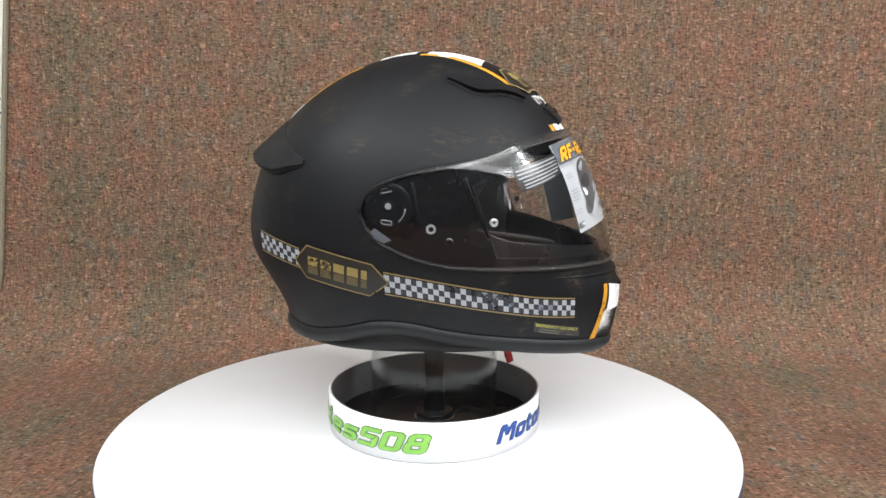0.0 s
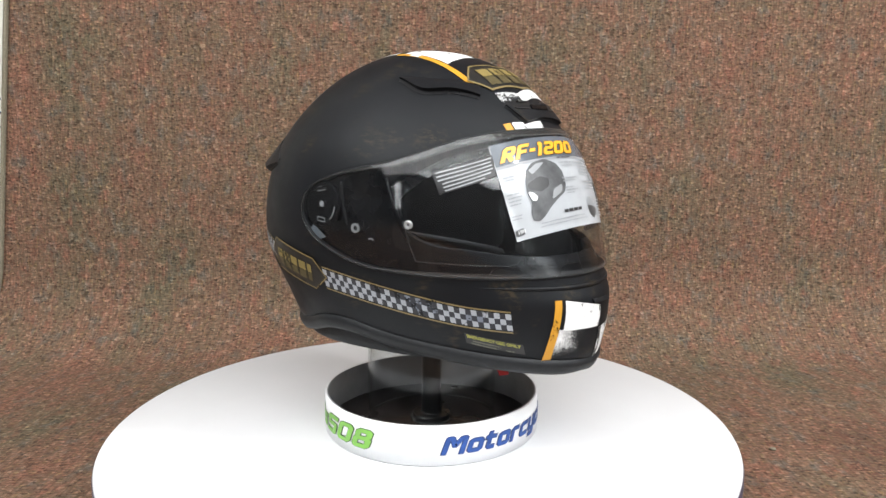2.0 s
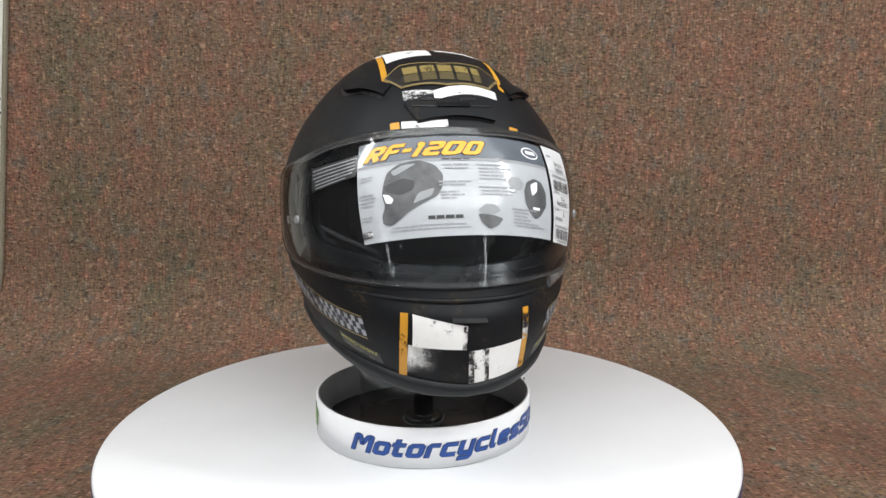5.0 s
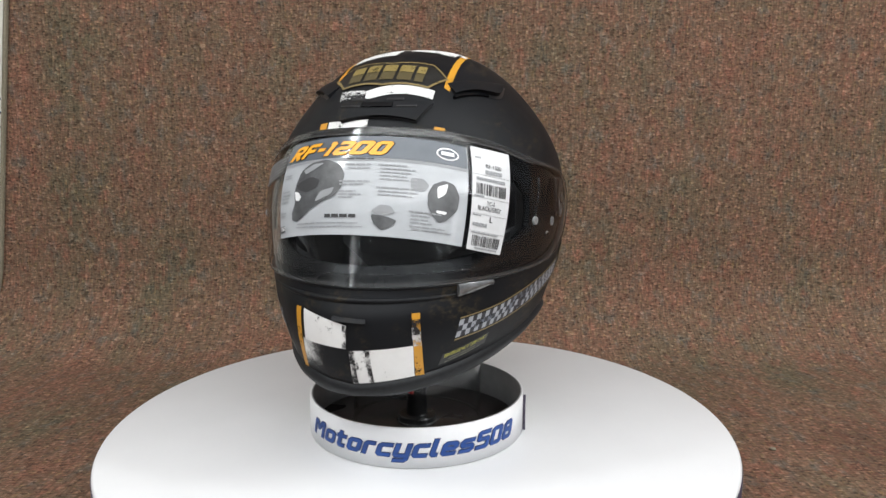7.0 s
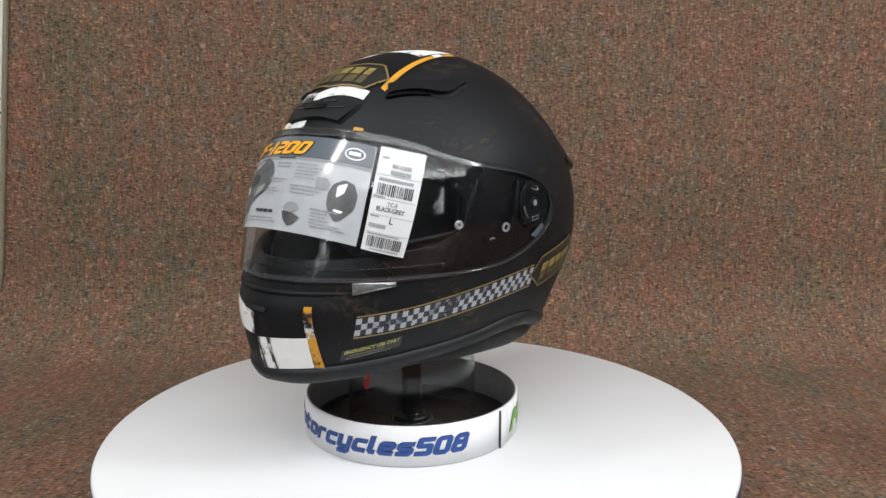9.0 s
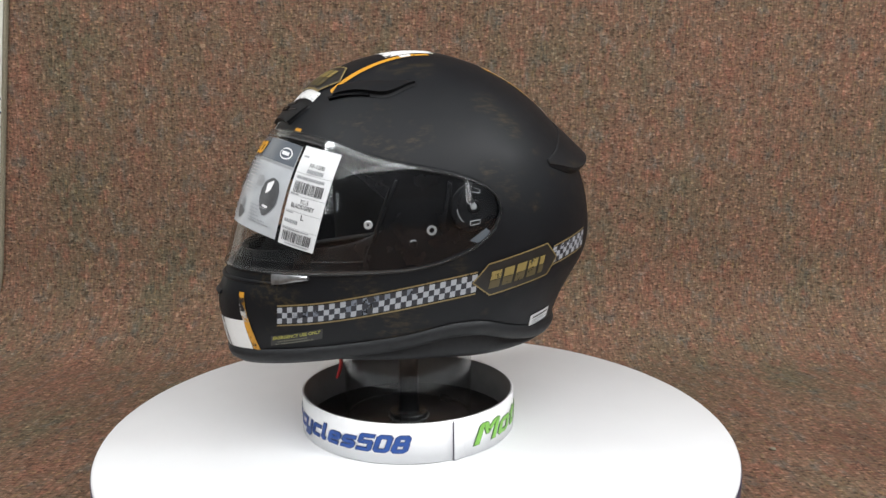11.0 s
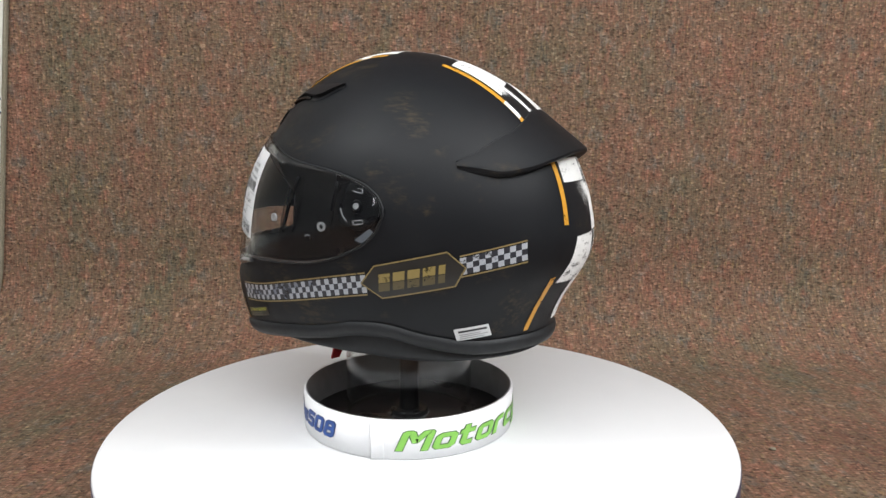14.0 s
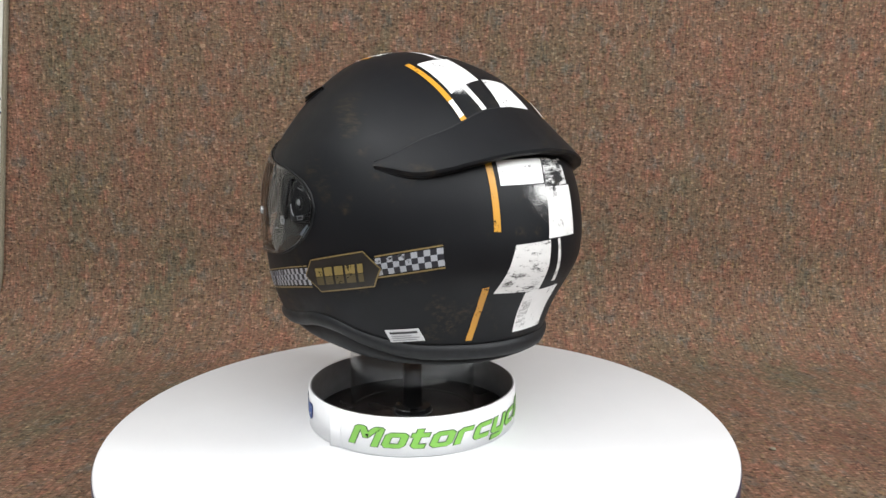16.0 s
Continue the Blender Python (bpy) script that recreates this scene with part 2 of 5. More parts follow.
# ---- the place: carpet sweep, walls, ceiling ----
def build_place():
    cove = 0.16
    run = []
    y = -1.9
    while y < WALL_Y - cove:
        run.append((y, FLOOR_Z))
        y += 0.1
    for k in range(17):
        a = k / 16 * math.pi / 2
        run.append((WALL_Y - cove + cove * math.sin(a), FLOOR_Z + cove - cove * math.cos(a)))
    zz = FLOOR_Z + cove + 0.05
    while zz < 1.75:
        run.append((WALL_Y, zz))
        zz += 0.08
    n_x = 56

    def left_edge(z):
        return -0.7475 - (0.53 - z) * 0.112 if z > -0.055 else -0.813 - (-0.055 - z) * 12.0

    def x_at(i, j):
        lo = left_edge(run[j][1])
        return lo + (1.95 - lo) * i / (n_x - 1)
    s = [0.0]
    for a, b in zip(run, run[1:]):
        s.append(s[-1] + math.dist(a, b))

    def at(i, j):
        y, z = run[j]
        x = x_at(i, j)
        sag = 0.006 * noise.noise(Vector((x * 2.2, s[j] * 1.7, 0)))
        return (x, y - sag, z + sag * 0.5)
    bm = grid_mesh(at, n_x, len(run))
    uvl = bm.loops.layers.uv.new("UVMap")
    bm.verts.index_update()
    for f in bm.faces:
        for lp in f.loops:
            i, j = divmod(lp.vert.index, len(run))
            lp[uvl].uv = (x_at(i, j), s[j])
    tagged(as_object("ground", bm, carpet), "brown red and grey tweed loop carpet swept up the wall", "carpet", kind="structure")

    # sewn binding down the carpet's edge
    zs = [-0.055 + 0.02 * k for k in range(88)]

    def bind(i, j):
        z = zs[i]
        x = left_edge(z)
        back = WALL_Y if z > FLOOR_Z + cove else WALL_Y - cove + math.sqrt(cove ** 2 - (FLOOR_Z + cove - z) ** 2)
        return ((x - 0.0055, back + 0.001, z), (x - 0.0055, back - 0.009, z), (x + 0.0012, back - 0.011, z), (x + 0.002, back - 0.004, z))[j]
    bm = grid_mesh(bind, len(zs), 4)
    bmesh.ops.recalc_face_normals(bm, faces=bm.faces[:])
    tagged(as_object("trim", bm, binding), "beige cloth binding sewn along the carpet edge", "binding", kind="structure")

    # perforated white panel beside the carpet's edge
    bm = box_bm(-1.45, WALL_Y + 0.012, FLOOR_Z, -0.745, WALL_Y + 0.02, 1.75)
    tagged(as_object("wall_panel", bm, panel_white, smooth=False), "white perforated panel beside the hung carpet", "wall panel", kind="structure")
    # unseen walls close the room; front and right carry the darker tone
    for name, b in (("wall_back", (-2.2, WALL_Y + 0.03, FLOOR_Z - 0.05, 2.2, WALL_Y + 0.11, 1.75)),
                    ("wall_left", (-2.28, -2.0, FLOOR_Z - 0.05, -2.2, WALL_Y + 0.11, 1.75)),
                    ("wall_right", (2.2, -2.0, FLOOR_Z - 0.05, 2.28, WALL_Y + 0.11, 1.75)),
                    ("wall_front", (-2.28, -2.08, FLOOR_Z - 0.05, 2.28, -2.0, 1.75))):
        tagged(as_object(name, box_bm(*b), dim_wall_tone if name in ("wall_front", "wall_right") else wall_paint, smooth=False), "plain grey painted wall", "wall", kind="structure")
    tagged(as_object("ceiling", box_bm(-2.28, -2.08, 1.75, 2.28, WALL_Y + 0.11, 1.83), ceiling_paint, smooth=False), "plain white painted ceiling", "ceiling", kind="structure")
    tagged(as_object("floor", box_bm(-2.2, -2.0, FLOOR_Z - 0.05, 2.2, WALL_Y + 0.03, FLOOR_Z - 0.012), wall_paint, smooth=False), "plain floor under the carpet", "floor", kind="structure")


build_place()

# ---- turntable ----
TABLE_R = 0.305
turntable = new("turntable")
tagged(turntable, "round white laminate motorised turntable with a dark edge", "turntable")
part("top", lathe([(0, 0), (TABLE_R - 0.0025, 0), (TABLE_R - 0.0008, -0.0008), (TABLE_R, -0.0022), (TABLE_R, -0.0040), (0, -0.0040)], 192), white_laminate, turntable)
part("edge_band", lathe([(TABLE_R - 0.02, -0.0041), (TABLE_R + 0.0008, -0.0041), (TABLE_R + 0.0008, -0.019), (TABLE_R - 0.02, -0.019)], 192), edge_dark, turntable, "dark edge band")
part("base", lathe([(0, -0.0195), (0.17, -0.0195), (0.17, FLOOR_Z + 0.01), (0.178, FLOOR_Z + 0.0005), (0, FLOOR_Z + 0.0005)], 96), white_laminate, turntable)

# ---- stand: tray, clear tube, post ----
RING = (0.0133, -0.0025)
RR, RH = 0.1058, 0.0374
tray = new("display_tray")
tagged(tray, "round white tray with printed lettering and black inside on the turntable", "tray")
part("rim", lathe([(RR - 0.0016, 0.0009), (RR, 0.0009), (RR, RH - 0.0006), (RR - 0.0006, RH), (RR - 0.0016, RH)], 160), tray_white, tray)
part("inner_wall", lathe([(RR - 0.0018, 0.003), (RR - 0.0018, RH - 0.0002), (RR - 0.0032, RH - 0.0002), (RR - 0.0032, 0.003)], 160), tray_grey, tray)
part("tray_floor", lathe([(0, 0.0006), (RR - 0.0019, 0.0006), (RR - 0.0019, 0.003), (0, 0.003)], 96), tray_black, tray)

stand = new("helmet_stand")
tagged(stand, "clear plastic tube stand with a black post inside the tray", "stand")
bell = hard(part("tube", lathe([(0.0634, 0.0032), (0.0634, 0.030), (0.0633, 0.060), (0.0628, 0.080), (0.0612, 0.095), (0.0570, 0.108), (0.0555, 0.108), (0.0595, 0.095), (0.0610, 0.080), (0.0615, 0.060), (0.0616, 0.030), (0.0616, 0.0032)], 96), clear_acrylic, stand, "clear bell-shaped plastic tube"))
bell.visible_shadow = False
part("tube_foot", lathe([(0.0625, 0.0031), (0.0655, 0.0031), (0.0655, 0.0045), (0.0625, 0.0045)], 96), clear_acrylic, stand)
hard(part("post", lathe([(0, 0.0034), (0.0190, 0.0034), (0.0190, 0.0085), (0.0182, 0.0095), (0.0112, 0.0100), (0.0104, 0.0110), (0.0100, 0.03), (0.0100, 0.168), (0, 0.168)], 48), post_black, stand))
part("cap", lathe([(0, 0.165), (0.050, 0.165), (0.070, 0.185), (0.072, 0.25), (0.05, 0.32), (0, 0.338)], 48), lining, stand)

part("post_flange", lathe([(0.0192, 0.0035), (0.0212, 0.0035), (0.0215, 0.0046), (0.0200, 0.0052)], 48), edge_bright, stand, "clear plastic flange")

# ---- helmet shell form ----
Z_TOP = 0.3633
q_at = lambda z: math.sqrt(max(0.0, Z_TOP - z))
_zf = [0.3633, 0.3592, 0.3498, 0.3336, 0.313, 0.288, 0.259, 0.237, 0.210, 0.182, 0.164, 0.152, 0.142, 0.119, 0.100, 0.088]
_uf = [0.008, 0.0455, 0.0742, 0.1015, 0.1215, 0.139, 0.156, 0.1655, 0.174, 0.1815, 0.1865, 0.1915, 0.1925, 0.190, 0.1855, 0.180]
_zr = [0.3633, 0.3600, 0.3468, 0.3236, 0.301, 0.277, 0.250, 0.225, 0.192, 0.180, 0.167, 0.153, 0.138, 0.124, 0.112, 0.088]
_ur = [0.008, -0.0205, -0.0612, -0.1002, -0.1248, -0.1435, -0.157, -0.1645, -0.168, -0.166, -0.160, -0.151, -0.142, -0.136, -0.1325, -0.131]
_zs = [0.3633, 0.3606, 0.3535, 0.343, 0.328, 0.310, 0.292, 0.270, 0.250, 0.225, 0.200, 0.175, 0.150, 0.122, 0.105, 0.088]
_ws = [0.0, 0.031, 0.053, 0.071, 0.088, 0.1035, 0.116, 0.127, 0.1325, 0.1355, 0.1345, 0.131, 0.124, 0.1135, 0.105, 0.098]
front_u = spline([q_at(z) for z in _zf], _uf)
rear_u = spline([q_at(z) for z in _zr], _ur)
side_w = spline([q_at(z) for z in _zs], _ws)
centre_u = spline([0.0, 0.08, 0.17, 0.6], [0.008, 0.010, 0.0, 0.0])
squareness = spline([0.0, 0.17, 0.27, 0.33, 0.40, 0.46, 0.6], [2.0, 2.0, 2.12, 2.2, 2.12, 2.0, 2.0])


def shell_at(phi, z, off=0.0):
    """A point of the helmet's outer form: phi from the front round to the left, z its height, off outwards."""
    q = q_at(z)
    c, s = math.cos(phi), math.sin(phi)
    uc = centre_u(q)
    n = squareness(q) if c > 0 else 2.0
    cc = math.copysign(abs(c) ** (2 / n), c)
    ss = math.copysign(abs(s) ** (2 / n), s)
    a = (front_u(q) - uc) if c > 0 else (uc - rear_u(q))
    p = Vector((uc + a * cc, side_w(q) * ss, z))
    if off:
        p = p + shell_normal(phi, z) * off
    return p


def shell_normal(phi, z):
    h = 0.01
    dz = 0.0015
    z = min(z, Z_TOP - 0.002)
    a = shell_at(phi + h, z) - shell_at(phi - h, z)
    b = shell_at(phi, z - dz) - shell_at(phi, z + dz)
    return b.cross(a).normalized()


D = radians
visor_top = spline([D(a) for a in (0, 25, 47, 60, 67, 76, 82.5, 88.5, 92.8, 95.3, 96.25)], [0.2905, 0.2870, 0.2775, 0.2675, 0.2630, 0.2585, 0.2545, 0.2480, 0.2405, 0.2330, 0.2262])
visor_low = spline([D(a) for a in (0, 41, 53, 67, 74, 80, 85, 90, 93.6, 95.5, 96.25)], [0.1725, 0.1745, 0.1757, 0.1778, 0.1798, 0.1840, 0.1898, 0.1985, 0.2085, 0.2165, 0.2242])
PHI_V = D(96.25)
shell_edge = spline([D(a) for a in (0, 30, 55, 75, 86, 95, 110, 125, 150, 180)], [0.098, 0.104, 0.112, 0.1210, 0.1285, 0.1285, 0.1195, 0.113, 0.112, 0.112])

helmet = new("motorcycle_helmet")
tagged(helmet, "matte black full-face motorcycle helmet with worn white and gold graphics", "helmet")


def build_shell():
    n_phi = 288
    n_a, n_b, n_c = 70, 26, 40
    phis = [-math.pi + 2 * math.pi * i / n_phi for i in range(n_phi)]

    def level(phi, j):
        p = abs(phi)
        if p < PHI_V:
            zt, zb = visor_top(p), visor_low(p)
        else:
            k = min(1.0, (p - PHI_V) / D(25))
            zt, zb = 0.2260 + 0.012 * k, 0.2240 - 0.012 * k
        if j <= n_a:
            s = j / n_a
            return Z_TOP - (q_at(zt) * (0.004 + 0.996 * s)) ** 2
        if j <= n_a + n_b:
            return zt + (zb - zt) * (j - n_a) / n_b
        return zb + (shell_edge(p) - zb) * (j - n_a - n_b) / n_c

    def at(i, j):
        return shell_at(phis[i], level(phis[i], j))

    def keep(i, j):
        mid = phis[i] + math.pi / n_phi
        return not (n_a <= j < n_a + n_b and abs(mid) < PHI_V)
    bm = grid_mesh(at, n_phi, n_a + n_b + n_c + 1, closed_u=True, keep=keep)
    bmesh.ops.contextual_create(bm, geom=[e for e in bm.edges if e.is_boundary and e.verts[0].co.z > Z_TOP - 1e-3])
    bmesh.ops.recalc_face_normals(bm, faces=bm.faces[:])
    ob = part("shell", bm, matte_black, helmet)
    mod = ob.modifiers.new("thickness", "SOLIDIFY")
    mod.thickness, mod.offset = 0.004, -1
    return ob


shell = build_shell()


def strip(f_low, f_high, p0, p1, n, rows, off, bulge=0.0):
    """A band of the outer form between two heights, from angle p0 to p1."""
    def at(i, j):
        phi = p0 + (p1 - p0) * i / (n - 1)
        s = j / (rows - 1)
        z = f_low(abs(phi)) + (f_high(abs(phi)) - f_low(abs(phi))) * s
        return shell_at(phi, z, off + bulge * math.sin(math.pi * s))
    bm = grid_mesh(at, n, rows, flip=False)
    bmesh.ops.recalc_face_normals(bm, faces=bm.faces[:])
    return bm


# the black base under the visor, with the eye port through it
PORT = D(65)
port_top = spline([0, D(30), D(46), D(56), PORT], [0.278, 0.275, 0.267, 0.254, 0.236])
port_low = spline([0, D(30), D(46), D(58), PORT], [0.190, 0.192, 0.196, 0.201, 0.210])


def build_visor_base():
    n, na, nb, nc = 241, 12, 14, 12
    phis = [-PHI_V + 2 * PHI_V * i / (n - 1) for i in range(n)]

    def at(i, j):
        phi = phis[i]
        p = abs(phi)
        lo, hi = visor_low(p) - 0.002, visor_top(p) + 0.002
        pl, ph = (port_low(p), port_top(p)) if p < PORT else (0.210, 0.236)
        pl, ph = max(pl, lo + 0.0008), min(ph, hi - 0.0008)
        if ph <= pl:
            pl, ph = (lo + hi) / 2 - 0.0003, (lo + hi) / 2 + 0.0003
        if j <= na:
            z, s = lo + (pl - lo) * j / na, j / na
        elif j <= na + nb:
            z, s = pl + (ph - pl) * (j - na) / nb, 1
        else:
            z, s = ph + (hi - ph) * (j - na - nb) / nc, 1 - (j - na - nb) / nc
        dip = -0.0035 - 0.006 * (s if p < PORT + D(12) else s * max(0.0, 1 - (p - PORT - D(12)) / D(10)))
        return shell_at(phi, z, dip)

    def keep(i, j):
        mid = abs(phis[i] + (phis[1] - phis[0]) / 2)
        return not (na <= j < na + nb and mid < PORT)
    bm = grid_mesh(at, n, na + nb + nc + 1, keep=keep)
    bmesh.ops.recalc_face_normals(bm, faces=bm.faces[:])
    ob = part("visor_base", bm, gloss_black, helmet, "gloss black eye port surround")
    mod = ob.modifiers.new("thickness", "SOLIDIFY")
    mod.thickness, mod.offset = 0.006, -1


build_visor_base()


def build_liner():
    n, m = 144, 60

    def at(i, j):
        phi = -math.pi + 2 * math.pi * i / n
        z = Z_TOP - (q_at(0.105) * (0.02 + 0.98 * j / (m - 1))) ** 2
        k = -0.022 if z > 0.15 else -0.022 - (0.15 - z) * 0.25
        return shell_at(phi, z, k)

    def keep(i, j):
        phi = -math.pi + 2 * math.pi * (i + 0.5) / n
        z = Z_TOP - (q_at(0.105) * (0.02 + 0.98 * (j + 0.5) / (m - 1))) ** 2
        p = abs(phi)
        return not (p < PORT and port_low(p) - 0.004 < z < port_top(p) + 0.004)
    bm = grid_mesh(at, n, m, closed_u=True, keep=keep, flip=True)
    part("liner", bm, lining, helmet, "charcoal cloth comfort liner")


build_liner()


def build_cheek_pad(sg):
    """A cloth pad that swells inwards from the shell beside the eye port."""
    def at(i, j):
        s, t = i / 23, j / 15
        swell = math.sqrt(max(0.0, math.sin(math.pi * s) * math.sin(math.pi * t)))
        return shell_at(sg * D(33 + 40 * s), 0.158 + (0.036 + 0.012 * s) * t, -0.023 - 0.014 * swell)
    bm = grid_mesh(at, 24, 16)
    bmesh.ops.recalc_face_normals(bm, faces=bm.faces[:])
    ob = part("cheek_pad", bm, pad_cloth, helmet, "dark grey cloth cheek pad")
    ob.modifiers.new("thickness", "SOLIDIFY").thickness = 0.003


build_cheek_pad(1)
build_cheek_pad(-1)

visor = part("visor", strip(visor_low, visor_top, -PHI_V + D(0.4), PHI_V - D(0.4), 181, 40, 0.0022), visor_clear, helmet, "clear plastic visor with stickers")
visor.visible_shadow = False


def visor_outline(inset, off, n=120):
    pts = []
    span = PHI_V - D(0.4) - inset * 6
    for i in range(n):
        phi = -span + 2 * span * i / (n - 1)
        pts.append(shell_at(phi, visor_top(abs(phi)) - inset, off))
    for i in range(n):
        phi = span - 2 * span * i / (n - 1)
        pts.append(shell_at(phi, visor_low(abs(phi)) + inset, off))
    return pts


part("visor_edge", tube(visor_outline(0.0003, 0.0022), 0.0006, 6, True), visor_rim, visor)
part("gasket", tube(visor_outline(-0.0008, -0.0002), 0.0011, 8, True), rubber, helmet, "black rubber gasket")


# lower rim and skirt
def build_rim():
    n = 240

    def rim(i, j):
        phi = -math.pi + 2 * math.pi * i / n
        ze = shell_edge(abs(phi))
        prof = ((-0.0004, 0.0004), (0.0026, -0.0012), (0.0036, -0.004), (0.0034, -0.0085), (0.0016, -0.0125), (-0.003, -0.0135), (-0.008, -0.013))
        o, dz = prof[j]
        return shell_at(phi, max(ze + dz, 0.0885), o)
    bm = grid_mesh(rim, n, 7, closed_u=True)
    bmesh.ops.recalc_face_normals(bm, faces=bm.faces[:])
    part("lower_rim", bm, rubber, helmet, "black rubber edge trim")

    roll_low = spline([D(p) for p in (0, 35, 60, 90, 140, 165, 180)], [0.0990, 0.0975, 0.0900, 0.0858, 0.0868, 0.0890, 0.0900])

    def skirt(i, j):
        phi = -math.pi + 2 * math.pi * i / n
        p = abs(phi)
        ze, zb = shell_edge(p) - 0.010, roll_low(p) + 0.0042 - 0.0022 * math.sin(phi)
        s = j / 14
        z = ze + (zb - ze) * min(1.0, math.sin(min(1.0, s * 1.25) * math.pi / 2))
        belly = math.sin(math.pi * min(1.0, s / 0.8))
        inward = -0.0120 + 0.0075 * belly - 0.006 * max(0.0, 1 - p / D(55)) - (0.045 * ((s - 0.7) / 0.3) ** 1.3 if s > 0.7 else 0)
        return shell_at(phi, z, inward)
    bm = grid_mesh(skirt, n, 15, closed_u=True)
    bmesh.ops.recalc_face_normals(bm, faces=bm.faces[:])
    part("neck_roll", bm, rubber, helmet, "dark padded neck roll")


build_rim()


# ---- finer materials ----
def worn(name, colour, wear, scale=40, stretch=(1, 1, 1), rough=0.42):
    """Paint rubbed through to the black below; wear from 0 (whole) to 1 (gone)."""
    M = Mat(name).set(Roughness=rough)
    v = M.coords("Object", stretch)
    big = M.noise(v, scale, 5, 0.65)
    fine = M.noise(v, scale * 9, 3, 0.7)
    n = M.mix(0.35, big, fine)
    edge = 0.30 + 0.4 * wear
    fac = M.ramp(n, [(edge - 0.035, g(0)), (edge + 0.035, g(1))])
    tint = M.mix(M.noise(v, scale * 2, 4), tuple(c * 0.86 for c in colour), colour)
    M.link(tint, M.b.inputs["Base Color"])
    M.link(fac, M.b.inputs["Alpha"])
    return M.m


def spatter(name, colour, centre, radius, fine=1100):
    """Sprayed paint, dense at its centre and thinning outwards in fine specks."""
    M = Mat(name).set(Roughness=0.45)
    v = M.coords()
    d = M.node("ShaderNodeVectorMath")
    d.operation = "DISTANCE"
    M.link(v, d.inputs[0])
    d.inputs[1].default_value = centre
    far = M.node("ShaderNodeMapRange")
    far.inputs["From Max"].default_value = radius
    far.inputs["To Min"].default_value = 0.24
    far.inputs["To Max"].default_value = 0.78
    M.link(d.outputs["Value"], far.inputs["Value"])
    grain = M.mix(0.30, M.noise(v, fine, 4, 0.8), M.noise(v, 90, 4, 0.6))
    over = M.node("ShaderNodeMath")
    over.operation = "SUBTRACT"
    M.link(grain, over.inputs[0])
    M.link(far.outputs["Result"], over.inputs[1])
    fac = M.ramp(over.outputs[0], [(0.0, g(0)), (0.24, g(1))])
    M.b.inputs["Base Color"].default_value = (*colour, 1)
    M.link(fac, M.b.inputs["Alpha"])
    return M.m


chin_spray = spatter("chin_spray", (0.72, 0.72, 0.71), (0.176, -0.040, 0.124), 0.036)
rear_spray = spatter("rear_spray", (0.72, 0.72, 0.71), (-0.158, 0.004, 0.240), 0.040)
crown_spray = spatter("crown_spray", (0.72, 0.72, 0.71), (-0.088, 0.036, 0.327), 0.026)
scuffed_black = worn("scuffed_black", (0.012, 0.012, 0.013), 0.50, 130, (1, 1, 1))
scuffed_white = worn("scuffed_white", (0.55, 0.55, 0.54), 0.42, 150, (1, 1.5, 0.7))
worn_silver = worn("worn_silver_check", (0.16, 0.18, 0.22), 0.46, 60)
white_decal = worn("white_decal", (0.78, 0.78, 0.77), 0.20, 55)
white_worn = worn("worn_white_decal", (0.74, 0.74, 0.73), 0.31, 70, (1.6, 0.6, 2.2))
white_rubbed = worn("rubbed_white_decal", (0.70, 0.70, 0.69), 0.52, 70, (1.4, 0.7, 2.4))
white_streak = worn("streaked_white_decal", (0.74, 0.74, 0.73), 0.42, 20, (1.0, 6.0, 1.0))
orange_decal = worn("orange_decal", (0.56, 0.27, 0.022), 0.24, 60)
gold_line = worn("gold_line", (0.20, 0.148, 0.06), 0.20, 60)
gold_bright = worn("gold_lettering", (0.23, 0.175, 0.06), 0.30, 70, rough=0.35)
gold_dim = worn("dull_gold_lettering", (0.085, 0.068, 0.030), 0.25, 70)
silver_square = worn("silver_check", (0.34, 0.36, 0.395), 0.24, 35)
navy_square = plain("dark_check", (0.014, 0.016, 0.023), 0.45, grain=0.2)
badge_black = plain("badge_black", (0.013, 0.013, 0.012), 0.38, grain=0.2)
yellow_text = worn("yellow_print", (0.34, 0.33, 0.06), 0.22, 90)
grey_text = worn("grey_print", (0.12, 0.12, 0.09), 0.35, 90)
paper_white = plain("white_paper", (0.60, 0.61, 0.62), 0.45, grain=0.03)
leaf_grey = plain("pale_grey_leaflet", (0.40, 0.42, 0.44), 0.14, grain=0.05)
leaf_dark = plain("slate_grey_print", (0.105, 0.120, 0.140), 0.14, grain=0.08)
ink = plain("black_ink", (0.030, 0.030, 0.032), 0.5, grain=0.2)
ink_soft = plain("grey_ink", (0.26, 0.27, 0.28), 0.5, grain=0.1)
ink_pale = plain("pale_grey_ink", (0.34, 0.35, 0.36), 0.5, grain=0.2)
print_orange = plain("orange_print", (0.78, 0.36, 0.02), 0.4, grain=0.06)
print_white = plain("white_print", (0.75, 0.76, 0.77), 0.4, grain=0.05)
print_helmet = plain("charcoal_print", (0.075, 0.078, 0.082), 0.4, grain=0.4, scale=90)
label_black = plain("black_label", (0.012, 0.012, 0.013), 0.3, grain=0.2)
pale_plastic = plain("pale_shiny_plastic", (0.34, 0.35, 0.36), 0.22, 0.35, grain=0.1)
red_strap = plain("red_webbing", (0.42, 0.018, 0.020), 0.6, grain=0.2, scale=400, bump=0.5)
ring_blue = plain("blue_lettering", (0.012, 0.058, 0.25), 0.4, grain=0.15, scale=90)
ring_navy = plain("navy_outline", (0.012, 0.025, 0.09), 0.4)
ring_green = plain("green_lettering", (0.19, 0.44, 0.07), 0.4, grain=0.1, scale=90)
ring_dark = plain("dark_green_outline", (0.040, 0.085, 0.030), 0.4)


